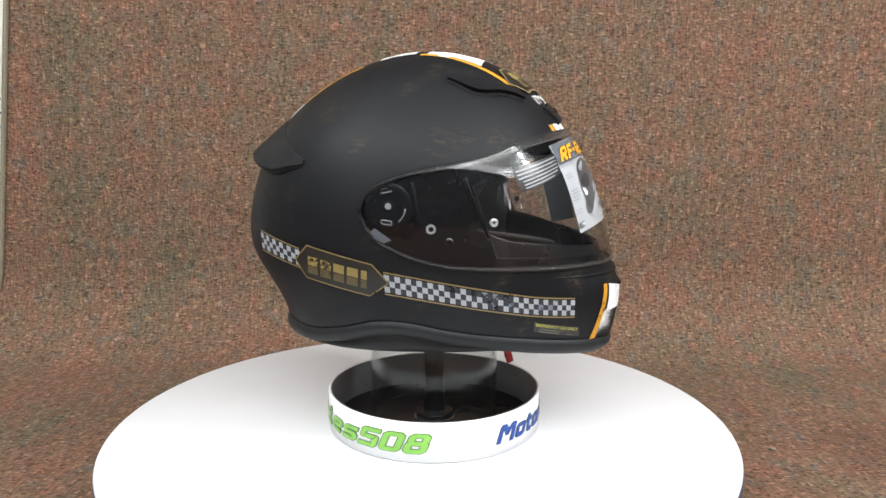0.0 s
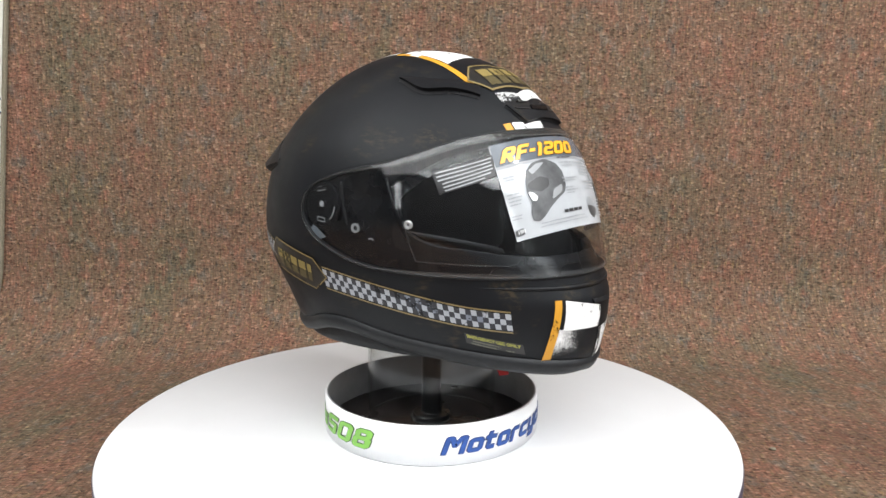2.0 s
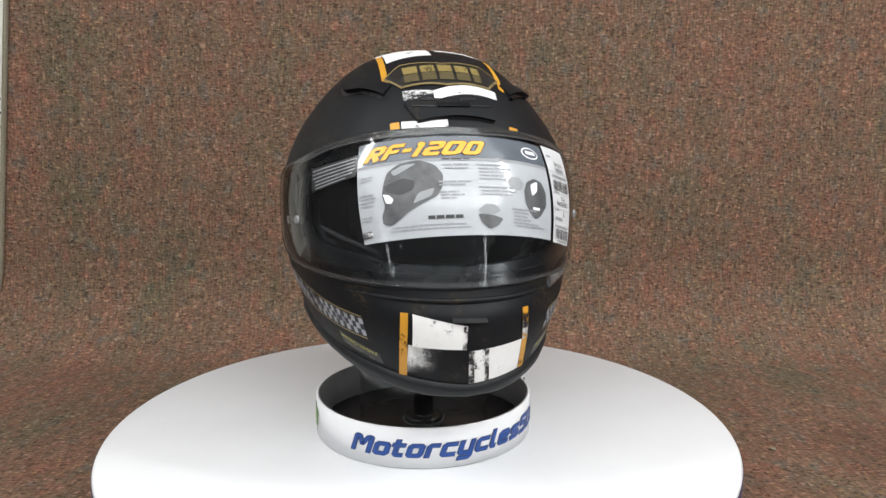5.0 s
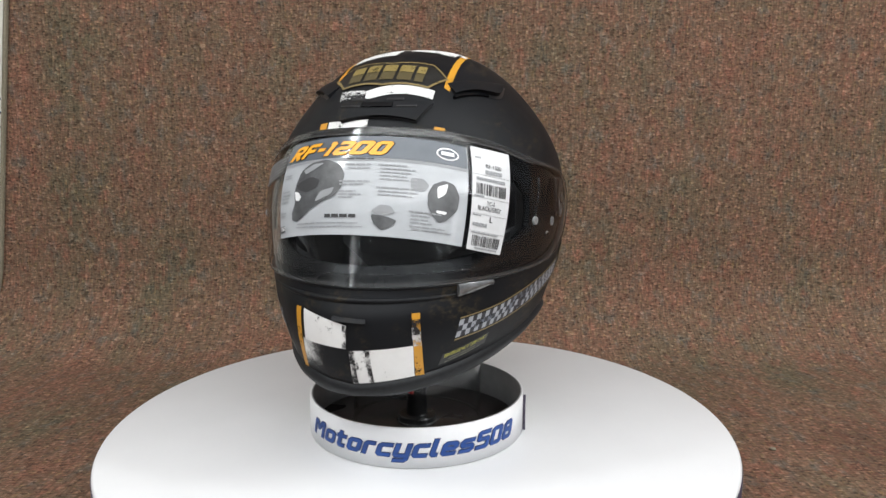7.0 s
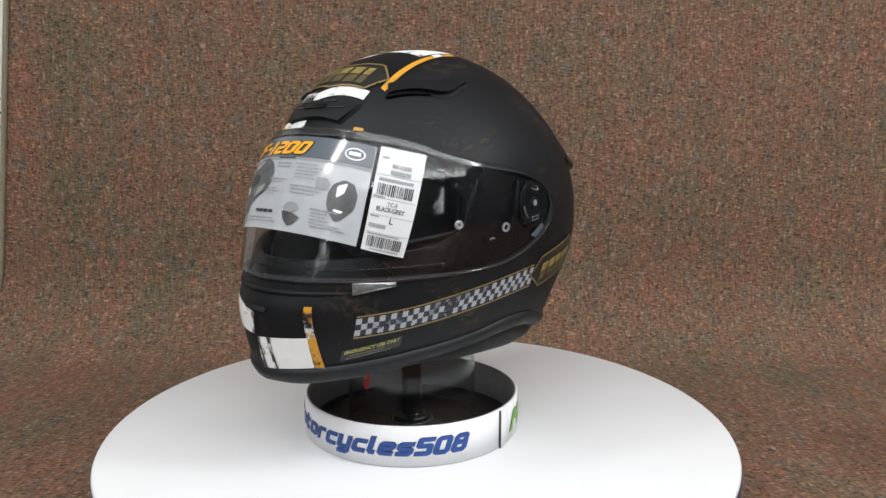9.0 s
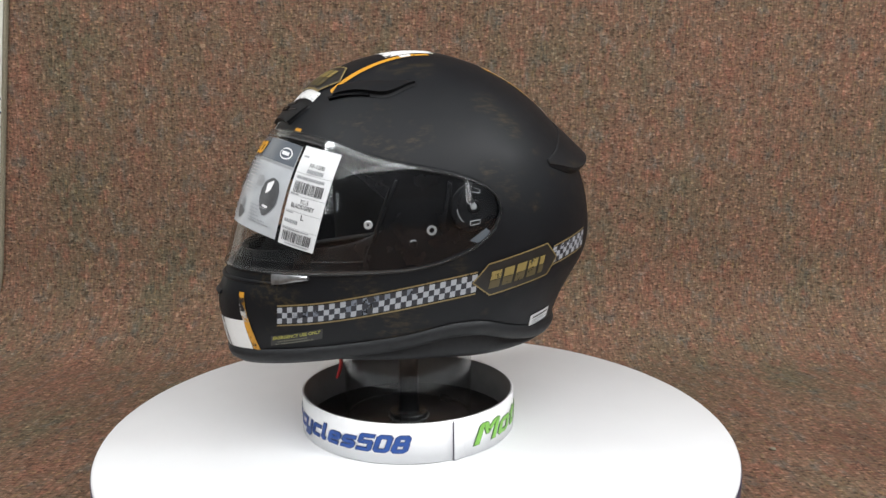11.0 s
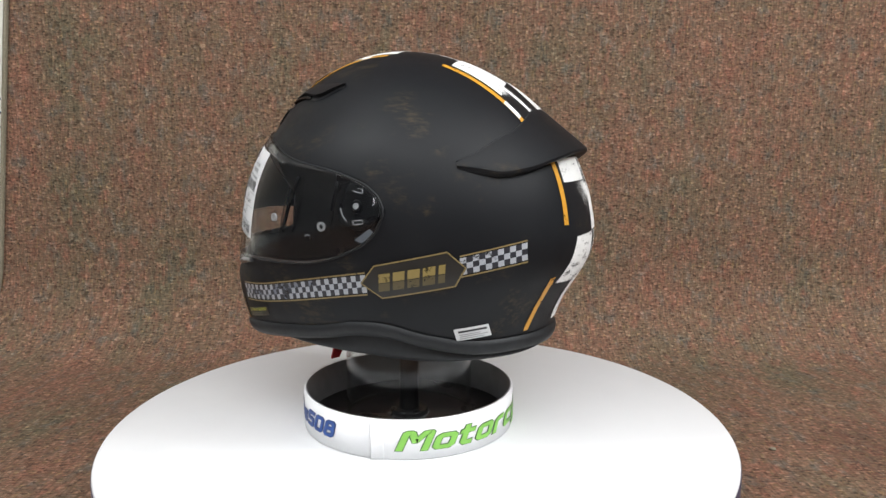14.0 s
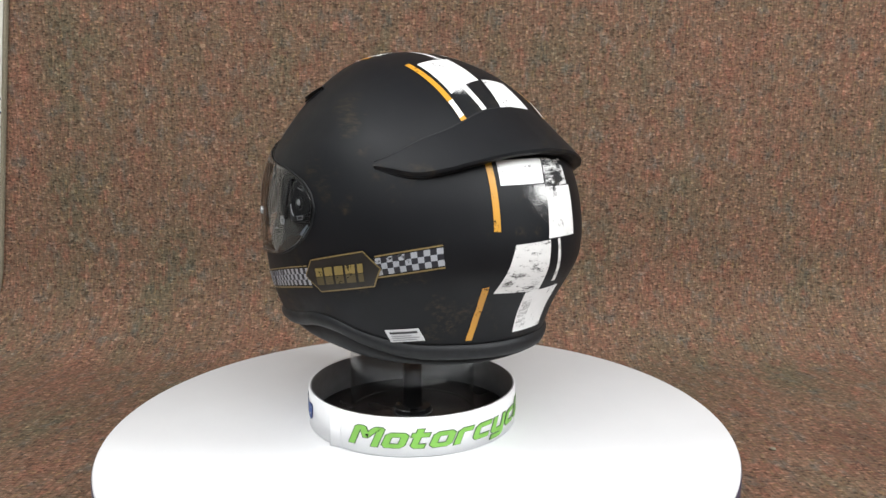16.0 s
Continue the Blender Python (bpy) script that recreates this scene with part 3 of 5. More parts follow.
# ---- ways to lay a flat form on the helmet ----
def _half(z, front):
    q = q_at(z)
    uc = centre_u(q)
    return uc, (front_u(q) - uc if front else uc - rear_u(q)), side_w(q), (squareness(q) if front else 2.0)


def on_side(sign):
    def at(u, z, off):
        uc, a, w, n = _half(z, u > centre_u(q_at(z)))
        c = min(1.0, abs((u - uc) / a)) ** (n / 2)
        return shell_at(sign * math.acos(math.copysign(c, u - uc)), z, off)
    return at


def on_front(v, z, off):
    uc, a, w, n = _half(z, True)
    return shell_at(math.copysign(math.asin(min(1.0, abs(v / w)) ** (n / 2)), v), z, off)


def on_rear(v, z, off):
    uc, a, w, n = _half(z, False)
    return shell_at(math.pi - math.asin(max(-1.0, min(1.0, v / w))), z, off)


def on_crown(u, v, off):
    lo, hi = 0.20, Z_TOP - 1e-5
    for _ in range(26):
        z = (lo + hi) / 2
        uc, a, w, n = _half(z, u > centre_u(q_at(z)))
        if abs((u - uc) / a) ** n + abs(v / w) ** n < 1:
            lo = z
        else:
            hi = z
    uc, a, w, n = _half(lo, u > centre_u(q_at(lo)))
    phi = math.atan2(math.copysign(abs(v / w) ** (n / 2), v), math.copysign(abs((u - uc) / a) ** (n / 2), u - uc))
    return Vector((u, v, lo)) + shell_normal(phi, lo) * off


left_side, right_side = on_side(1), on_side(-1)


def lay_quad(corners, proj, off, nx=10, ny=6):
    """A four-cornered sheet (a, b, c, d in turn) laid on the form."""
    (ax, ay), (bx, by), (cx, cy), (dx, dy) = corners

    def at(i, j):
        s, t = i / (nx - 1), j / (ny - 1)
        x = (ax * (1 - s) + bx * s) * (1 - t) + (dx * (1 - s) + cx * s) * t
        y = (ay * (1 - s) + by * s) * (1 - t) + (dy * (1 - s) + cy * s) * t
        return proj(x, y, off)
    return grid_mesh(at, nx, ny)


def lay_line(points, width, proj, off, closed=False, step=0.003):
    """A band of even width along a line, laid on the form."""
    pts = [Vector(p) for p in points]
    if closed:
        pts.append(pts[0])
    fine = []
    for a, b in zip(pts, pts[1:]):
        n = max(1, int((b - a).length / step))
        fine += [a + (b - a) * k / n for k in range(n)]
    fine.append(pts[-1])
    m = len(fine)
    w = width / 2

    def at(i, j):
        a = fine[i - 1] if i else (fine[-2] if closed else fine[0])
        b = fine[i + 1] if i < m - 1 else (fine[1] if closed else fine[-1])
        d = (b - a).normalized()
        nrm = Vector((-d.y, d.x))
        q = fine[i] + nrm * (w * (2 * j - 1))
        return proj(q.x, q.y, off)
    return grid_mesh(at, m, 2)


def lay_poly(points, mapping, cuts=3):
    """A flat outline filled, cut finely and carried over by mapping(x, y)."""
    bm = bmesh.new()
    bm.faces.new([bm.verts.new((x, y, 0)) for x, y in points])
    bmesh.ops.triangulate(bm, faces=bm.faces[:])
    bmesh.ops.subdivide_edges(bm, edges=bm.edges[:], cuts=cuts, use_grid_fill=True)
    for v in bm.verts:
        v.co = mapping(v.co.x, v.co.y)
    return bm


def merge(parts):
    """Joins bmeshes into one; parts are (bmesh, material index)."""
    out = bmesh.new()
    for bm, k in parts:
        base = [out.verts.new(v.co) for v in bm.verts]
        bm.verts.index_update()
        for f in bm.faces:
            nf = out.faces.new([base[v.index] for v in f.verts])
            nf.material_index = k
        bm.free()
    return out


def text_bm(body, size, bold=0.0, slant=0.0, spacing=1.0):
    """The built-in font as flat faces; returns the bmesh and its width."""
    cu = bpy.data.curves.new("lettering", "FONT")
    cu.body, cu.size, cu.offset, cu.shear, cu.space_character = body, size, bold, slant, spacing
    cu.resolution_u = 3
    ob = bpy.data.objects.new("lettering", cu)
    me = bpy.data.meshes.new_from_object(ob)
    bm = bmesh.new()
    bm.from_mesh(me)
    bpy.data.objects.remove(ob)
    bpy.data.meshes.remove(me)
    bmesh.ops.triangulate(bm, faces=bm.faces[:])
    xs = [v.co.x for v in bm.verts]
    return bm, min(xs), max(xs)


# square block letters, as strokes: a list of (points, closed); l, r, b, x, t are the stroke's middle lines
_l, _r, _b, _x, _t = 0.075, 0.435, 0.075, 0.485, 0.655
GLYPHS = {
    "M": (0.72, [([(_l, 0), (_l, _t), (0.20, _t), (0.355, 0.34), (0.51, _t), (0.635, _t), (0.635, 0)], False)]),
    "o": (0.51, [([(_l, _b), (_r, _b), (_r, _x), (_l, _x)], True)]),
    "t": (0.42, [([(0.37, _b), (0.14, _b), (0.14, 0.70)], False), ([(0.207, _x), (0.38, _x)], False), ([(0.0, _x), (0.073, _x)], False)]),
    "r": (0.40, [([(_l, 0), (_l, _x), (0.37, _x)], False)]),
    "c": (0.48, [([(0.46, _b), (_l, _b), (_l, _x), (0.46, _x)], False)]),
    "y": (0.51, [([(_l, 0.56), (_l, _b), (_r - 0.067, _b)], False), ([(_r, 0.56), (_r, -0.13), (0.06, -0.13)], False)]),
    "l": (0.27, [([(_l, 0.73), (_l, _b), (0.23, _b)], False)]),
    "e": (0.51, [([(0.47, _b), (_l, _b), (_l, _x), (_r, _x), (_r, 0.28), (_l + 0.067, 0.28)], False)]),
    "s": (0.51, [([(0.02, _b), (_r, _b), (_r, 0.28), (_l, 0.28), (_l, _x), (0.48, _x)], False)]),
    "5": (0.51, [([(0.02, _b), (_r, _b), (_r, 0.39), (_l, 0.39), (_l, _t), (0.49, _t)], False)]),
    "0": (0.51, [([(_l, _b), (_r, _b), (_r, _t), (_l, _t)], True)]),
    "8": (0.51, [([(_l, _b), (_r, _b), (_r, 0.375), (_l, 0.375)], True), ([(_l + 0.02, 0.43), (_l + 0.02, _t), (_r - 0.02, _t), (_r - 0.02, 0.43)], False)]),
    "R": (0.53, [([(_l, 0), (_l, _t), (_r, _t), (_r, 0.33), (_l + 0.067, 0.33)], False), ([(0.26, 0.27), (0.44, 0.0)], False)]),
    "F": (0.47, [([(_l, 0), (_l, _t), (0.47, _t)], False), ([(_l + 0.067, 0.35), (0.40, 0.35)], False)]),
    "-": (0.32, [([(0.05, 0.35), (0.28, 0.35)], False)]),
    "1": (0.30, [([(0.03, _t), (0.16, _t), (0.16, 0)], False)]),
    "2": (0.51, [([(0.03, _t), (_r, _t), (_r, 0.365), (_l, 0.365), (_l, _b), (0.49, _b)], False)]),
}


def stroke_bm(bm, points, closed, width, shift, slant, lift, corner=0.055):
    """A flat band of even width along a line with its corners cut, added to bm."""
    P = [Vector(p) for p in points]
    m = len(P)
    cut = []
    for k, p in enumerate(P):
        if not closed and k in (0, m - 1):
            q = P[1] if k == 0 else P[-2]
            cut.append(p + (p - q).normalized() * (width - 0.132) * 0.5)
            continue
        for q in (P[(k - 1) % m], P[(k + 1) % m]):
            cut.append(p + (q - p).normalized() * min(corner, (q - p).length * 0.4))
    fine = []
    for a, b in zip(cut, cut[1:] + cut[:1] if closed else cut[1:]):
        n = max(1, int((b - a).length / 0.16))
        fine += [a + (b - a) * i / n for i in range(n)]
    if not closed:
        fine.append(cut[-1])
    m = len(fine)
    rows = []
    for k, p in enumerate(fine):
        d0 = (p - fine[k - 1]).normalized() if closed or k else (fine[1] - p).normalized()
        d1 = (fine[(k + 1) % m] - p).normalized() if closed or k < m - 1 else d0
        d = (d0 + d1).normalized()
        w = width / 2 / max(0.6, d.dot(d0))
        nrm = Vector((-d.y, d.x)) * w
        rows.append([bm.verts.new((q.x + slant * q.y + shift, q.y, lift)) for q in (p - nrm, p + nrm)])
    for k in range(m if closed else m - 1):
        A, B = rows[k], rows[(k + 1) % m]
        bm.faces.new((A[0], B[0], B[1], A[1]))


def block_text(body, stroke, slant):
    """Words in square block letters; returns the bmesh and its width."""
    bm = bmesh.new()
    x = 0.0
    k = 0
    for ch in body:
        wide, strokes = GLYPHS[ch]
        for points, closed in strokes:
            stroke_bm(bm, points, closed, stroke, x, slant, k % 3 * 0.00004, 0.022 if ch in "5FM" else 0.055)
            k += 1
        x += wide + 0.07
    return bm, x


def facing_out(bm, inside):
    """Turns faces so that they look away from the line or point inside."""
    bm.normal_update()
    flip = [f for f in bm.faces if f.normal.dot(f.calc_center_median() - inside) < 0]
    bmesh.ops.reverse_faces(bm, faces=flip)
    return bm


CORE = Vector((0.0, 0.0, 0.22))


def decal(name, bm, mat, parent=None, label=""):
    return part(name, facing_out(bm, CORE), mat, parent or shell, label)


# ---- side graphics: checked band, badge, small print ----
band_top = spline([-0.010, 0.017, 0.084, 0.116, 0.152], [0.1755, 0.171, 0.158, 0.1515, 0.1465])
band_low = spline([-0.010, 0.018, 0.086, 0.116, 0.152], [0.1565, 0.152, 0.1395, 0.1340, 0.1290])
tail_top = spline([-0.129, -0.080], [0.2015, 0.1900])
tail_low = spline([-0.129, -0.080], [0.1838, 0.1728])


def checked_band(proj, u0, u1, top, low, cols):
    us = [u0 + (u1 - u0) * k / 160 for k in range(161)]
    run = [0.0]
    pts = [proj(u, (top(u) + low(u)) / 2, 0) for u in us]
    for a, b in zip(pts, pts[1:]):
        run.append(run[-1] + (b - a).length)
    cut = [float(np.interp(run[-1] * k / cols, run, us)) for k in range(cols + 1)]
    bms = []
    rng = random.Random(4)
    for k in range(cols):
        for r in range(3):
            def edge(u, f):
                return low(u) + (top(u) - low(u)) * (0.09 + 0.82 * f)
            a, b = cut[k], cut[k + 1]
            q = [(a, edge(a, r / 3)), (b, edge(b, r / 3)), (b, edge(b, (r + 1) / 3)), (a, edge(a, (r + 1) / 3))]
            which = (k + r) % 2
            if not which and rng.random() < 0.75 * max(0.0, 1 - abs(a - 0.085) / 0.05):
                which = 2
            bms.append((lay_quad(q, proj, 0.0005, 2, 2), which))
    decal("checked_band", merge(bms), [silver_square, navy_square, worn_silver], None, "silver and dark checked band with gold edges")
    for f in (top, low):
        decal("gold_edge", lay_line([(u, f(u)) for u in us[::8]], 0.0013, proj, 0.0006), gold_line)


HEX = [(0.000, 0.1655), (-0.013, 0.1810), (-0.072, 0.1940), (-0.085, 0.1810), (-0.076, 0.1655), (-0.017, 0.1535)]


def side_badge(proj, sign):
    decal("badge_plate", lay_poly(HEX, lambda x, y: proj(x, y, 0.0009), 5), badge_black, None, "hexagonal badge with gold border and lettering shapes")
    decal("badge_border", lay_line(HEX, 0.0012, proj, 0.0013, True, 0.002), gold_line)
    # lettering shapes: five slanted blocks, bright above and dull below
    a, b = (-0.0135, -0.0745) if sign > 0 else (-0.0745, -0.0135)
    for k in range(5):
        w = (b - a) / 5
        x0, x1 = a + w * (k + 0.10), a + w * (k + (0.90 if k < 4 else 0.52))

        def base(u):
            return 0.1590 + (-0.0145 - u) * 0.185
        lean = 0.0018 * (1 if b > a else -1)
        for lo, hi, mat in ((0.0, 0.46, gold_dim), (0.50, 1.0, gold_bright)):
            q = [(x0 + lean * lo, base(x0) + 0.0152 * lo), (x1 + lean * lo, base(x1) + 0.0152 * lo),
                 (x1 + lean * hi, base(x1) + 0.0152 * hi), (x0 + lean * hi, base(x0) + 0.0152 * hi)]
            decal("badge_bar", lay_quad(q, proj, 0.0014, 4, 3), mat)


def small_print(proj, sign):
    """A dull label with one readable yellow line and two that are too fine to read."""
    def line(u):
        return 0.1162 + (0.149 - u) * 0.255
    q = [(0.1555, line(0.1555) - 0.0056), (0.1170, line(0.1170) - 0.0056), (0.1170, line(0.1170) + 0.0038), (0.1555, line(0.1555) + 0.0038)]
    plate = decal("print_label", lay_quad(q, proj, 0.0003, 8, 3), badge_black, None, "small dull grey label with yellow print")
    u0, u1 = (0.1540, 0.1185) if sign > 0 else (0.1185, 0.1540)
    bm, x0, x1 = text_bm("EMERGENCY USE ONLY", 1.0, 0.035)
    ys = [v.co.y for v in bm.verts]
    for v in bm.verts:
        u = u0 + (u1 - u0) * (v.co.x - x0) / (x1 - x0)
        v.co = proj(u, line(u) + 0.0031 * (v.co.y - min(ys)) / (max(ys) - min(ys)), 0.0006)
    decal("lettering", bm, yellow_text, plate)
    for k, (a, b) in enumerate(((0.10, 0.72), (0.06, 0.86))):
        n = 15
        bms = []
        for i in range(n):
            ua, ub = [u0 + (u1 - u0) * (a + (b - a) * (i + f) / n) for f in (0.08, 0.84)]
            z = [line(w) - 0.0028 - 0.0024 * k for w in (ua, ub)]
            bms.append((lay_quad([(ua, z[0]), (ub, z[1]), (ub, z[1] + 0.0013), (ua, z[0] + 0.0013)], proj, 0.0006, 2, 2), 0))
        tagged(decal("print_line", merge(bms), grey_text, plate), kind="stuff")


for sign, proj in ((1, left_side), (-1, right_side)):
    checked_band(proj, -0.004, 0.151, band_top, band_low, 37)
    checked_band(proj, -0.1285, -0.081, tail_top, tail_low, 11)
    side_badge(proj, sign)
    small_print(proj, sign)

# white label at the rear of the left side
decal("care_label", lay_quad([(-0.0705, 0.1135), (-0.0965, 0.1175), (-0.0955, 0.1290), (-0.0695, 0.1250)], left_side, 0.0007, 8, 4), paper_white, None, "small white paper label")
for k, (f, h, a, b, mat) in enumerate(((0.74, 0.0020, 0.08, 0.90, ink), (0.48, 0.0008, 0.10, 0.70, ink_soft), (0.33, 0.0008, 0.10, 0.90, ink_soft), (0.16, 0.0008, 0.10, 0.80, ink_soft))):
    us = [-0.0705 - 0.026 * (a + (b - a) * i / 6) for i in range(7)]
    decal("label_line", lay_line([(u, 0.1135 + 0.0115 * f + (-0.0705 - u) * 0.154) for u in us], h, left_side, 0.0010), mat)

# ---- crown graphics ----
for v in (0.048, -0.0458):
    sg = 1 if v > 0 else -1
    for u0, u1 in ((0.097, 0.010), (-0.042, -0.116)):
        line = [(u0 + (u1 - u0) * k / 12, v + sg * 0.004 * max(0.0, -(u0 + (u1 - u0) * k / 12) / 0.116) + sg * 0.002 * max(0, (u0 + (u1 - u0) * k / 12) / 0.1)) for k in range(13)]
        decal("orange_stripe", lay_line(line, 0.0048, on_crown, 0.0005), orange_decal)
    decal("white_stripe", lay_line([(-0.098, v * 1.07), (-0.112, v * 1.085)], 0.0046, on_crown, 0.0008), white_decal)
    decal("white_stripe", lay_line([(0.036, v * 1.01), (0.026, v * 1.0)], 0.0050, on_crown, 0.0008), white_decal)
CROWN_BLOCKS = (
    ((0.047, 0.003), (0.047, 0.043), (0.003, 0.043), (0.003, 0.003), white_decal),
    ((-0.046, 0.005), (-0.048, 0.043), (-0.094, 0.046), (-0.088, 0.008), white_decal),
    ((-0.086, 0.009), (-0.088, 0.044), (-0.112, 0.044), (-0.112, 0.012), crown_spray),
    ((-0.088, 0.027), (-0.090, 0.033), (-0.117, 0.032), (-0.117, 0.027), white_decal),
    ((-0.087, -0.024), (-0.087, 0.004), (-0.118, 0.012), (-0.117, -0.026), white_decal),
    ((0.064, -0.043), (0.064, -0.004), (0.018, -0.004), (0.016, -0.043), white_decal),
    ((0.005, -0.043), (0.005, -0.006), (-0.028, -0.006), (-0.028, -0.043), white_worn),
    ((-0.004, 0.010), (-0.004, 0.016), (-0.046, 0.016), (-0.046, 0.010), white_streak),
)
for *q, mat in CROWN_BLOCKS:
    decal("white_block", lay_quad(q, on_crown, 0.0004, 12, 10), mat)

CROWN_HEX = [(0.0885, -0.048), (0.079, -0.034), (0.086, 0.0), (0.079, 0.034), (0.0885, 0.048), (0.105, 0.036), (0.111, 0.0), (0.105, -0.036)]
decal("crown_badge", lay_poly(CROWN_HEX, lambda x, y: on_crown(x, y, 0.0009), 5), badge_black, None, "hexagonal badge with gold border and lettering shapes")
decal("badge_border", lay_line(CROWN_HEX, 0.0015, on_crown, 0.0014, True, 0.002), gold_line)
for k in range(5):
    v0 = -0.034 + 0.0142 * k + 0.0012
    v1 = v0 + (0.0116 if k < 4 else 0.0068)

    def row(v, f):
        return 0.1065 - 0.0045 * (v / 0.034) ** 2 - 0.0175 * f
    for lo, hi, mat in ((0.0, 0.46, gold_dim), (0.5, 1.0, gold_bright)):
        q = [(row(v0, lo), v0), (row(v1, lo), v1), (row(v1, hi), v1), (row(v0, hi), v0)]
        decal("badge_bar", lay_quad(q, on_crown, 0.0015, 4, 3), mat)
decal("white_block", lay_quad([(0.1145, -0.012), (0.1215, -0.012), (0.1110, 0.042), (0.1040, 0.042)], on_crown, 0.0006, 5, 12), white_worn)
decal("white_block", lay_quad([(0.1075, -0.036), (0.1150, -0.036), (0.1215, -0.012), (0.1145, -0.012)], on_crown, 0.0006, 5, 8), white_rubbed)
# brow marks over the visor
decal("white_block", lay_quad([(-0.040, 0.2893), (-0.004, 0.2912), (-0.004, 0.2972), (-0.040, 0.2952)], on_front, 0.0006, 10, 4), white_decal)
decal("orange_stripe", lay_quad([(-0.0485, 0.2880), (-0.0415, 0.2888), (-0.0415, 0.2950), (-0.0485, 0.2938)], on_front, 0.0006, 4, 4), orange_decal)
decal("orange_stripe", lay_quad([(0.0480, 0.2880), (0.0560, 0.2868), (0.0555, 0.2900), (0.0480, 0.2915)], on_front, 0.0006, 4, 4), orange_decal)

# ---- chin graphics ----
decal("white_block", lay_quad([(-0.0405, 0.1290), (-0.002, 0.1275), (-0.001, 0.1455), (-0.0405, 0.1540)], on_front, 0.0005, 14, 8), white_decal)
decal("white_block", lay_quad([(-0.0435, 0.1060), (-0.008, 0.1080), (-0.002, 0.1285), (-0.0435, 0.1300)], on_front, 0.0004, 12, 8), chin_spray)
decal("white_block", lay_quad([(0.0010, 0.0990), (0.0440, 0.1035), (0.0455, 0.1295), (0.0000, 0.1260)], on_front, 0.0005, 14, 8), white_decal)
decal("worn_streak", lay_line([(0.0155, 0.1000), (0.0145, 0.1140), (0.0140, 0.1268)], 0.0034, on_front, 0.0009), scuffed_black)
decal("worn_streak", lay_line([(0.0030, 0.0995), (0.0022, 0.1130), (0.0020, 0.1262)], 0.0048, on_front, 0.0009), scuffed_black)
decal("worn_streak", lay_line([(-0.0030, 0.1280), (-0.0025, 0.1360), (-0.0022, 0.1455)], 0.0040, on_front, 0.0009), scuffed_black)
decal("worn_streak", lay_line([(0.0478, 0.1440), (0.0480, 0.1370), (0.0482, 0.1290)], 0.0056, on_front, 0.0009), scuffed_white)
decal("worn_streak", lay_line([(0.0478, 0.1500), (0.0480, 0.1420), (0.0480, 0.1380)], 0.0056, on_front, 0.0011), scuffed_black)
for v in (-0.0462, 0.0478):
    decal("orange_stripe", lay_line([(v, 0.1545), (v * 1.01, 0.13), (v * 0.99, 0.1035)], 0.0054, on_front, 0.0006), orange_decal)

# ---- rear graphics ----
REAR_BLOCKS = (
    ((0.046, 0.2460), (0.004, 0.2470), (-0.001, 0.2670), (0.044, 0.2655), white_worn),
    ((0.003, 0.2430), (-0.030, 0.2450), (-0.030, 0.2660), (-0.002, 0.2670), white_rubbed),
    ((0.046, 0.2050), (0.006, 0.2050), (0.003, 0.2460), (0.046, 0.2455), rear_spray),
    ((0.008, 0.2030), (-0.029, 0.2035), (-0.033, 0.2440), (0.003, 0.2440), white_decal),
    ((0.048, 0.1600), (0.004, 0.1580), (0.006, 0.2020), (0.040, 0.2000), white_worn),
    ((-0.008, 0.1650), (-0.013, 0.1650), (-0.006, 0.2020), (-0.003, 0.2020), white_worn),
    ((0.012, 0.1195), (-0.026, 0.1195), (-0.024, 0.1600), (0.018, 0.1580), white_decal),
)
for *q, mat in REAR_BLOCKS:
    decal("white_block", lay_quad(q, on_rear, 0.0005, 12, 10), mat)
decal("grey_block", lay_quad([(0.0125, 0.1280), (0.0020, 0.1280), (0.0050, 0.1500), (0.0150, 0.1490)], on_rear, 0.0009, 6, 6), white_rubbed)
decal("orange_stripe", lay_line([(0.0505, 0.2640), (0.0525, 0.238), (0.0540, 0.2110)], 0.0050, on_rear, 0.0006), orange_decal)
decal("orange_stripe", lay_line([(0.0560, 0.1660), (0.0520, 0.145), (0.0505, 0.130), (0.0505, 0.1165)], 0.0048, on_rear, 0.0006), orange_decal)


# ---- raised parts of the shell ----
def raised(fn, nx, ny, proj, height, foot=-0.0008):
    """A raised plate: fn(s, t) gives its plan, height(s, t) its rise; walls go down to the shell."""
    bm = bmesh.new()
    vs = {}
    for i in range(nx):
        for j in range(ny):
            s, t = i / (nx - 1), j / (ny - 1)
            vs[i, j] = bm.verts.new(proj(*fn(s, t), height(s, t)))
    for i in range(nx - 1):
        for j in range(ny - 1):
            bm.faces.new((vs[i, j], vs[i + 1, j], vs[i + 1, j + 1], vs[i, j + 1]))
    ring = [(i, 0) for i in range(nx)] + [(nx - 1, j) for j in range(1, ny)] + [(i, ny - 1) for i in range(nx - 2, -1, -1)] + [(0, j) for j in range(ny - 2, 0, -1)]
    low = [bm.verts.new(proj(*fn(i / (nx - 1), j / (ny - 1)), foot)) for i, j in ring]
    for k in range(len(ring)):
        m = (k + 1) % len(ring)
        bm.faces.new((vs[ring[k]], low[k], low[m], vs[ring[m]]))
    bmesh.ops.recalc_face_normals(bm, faces=bm.faces[:])
    return bm


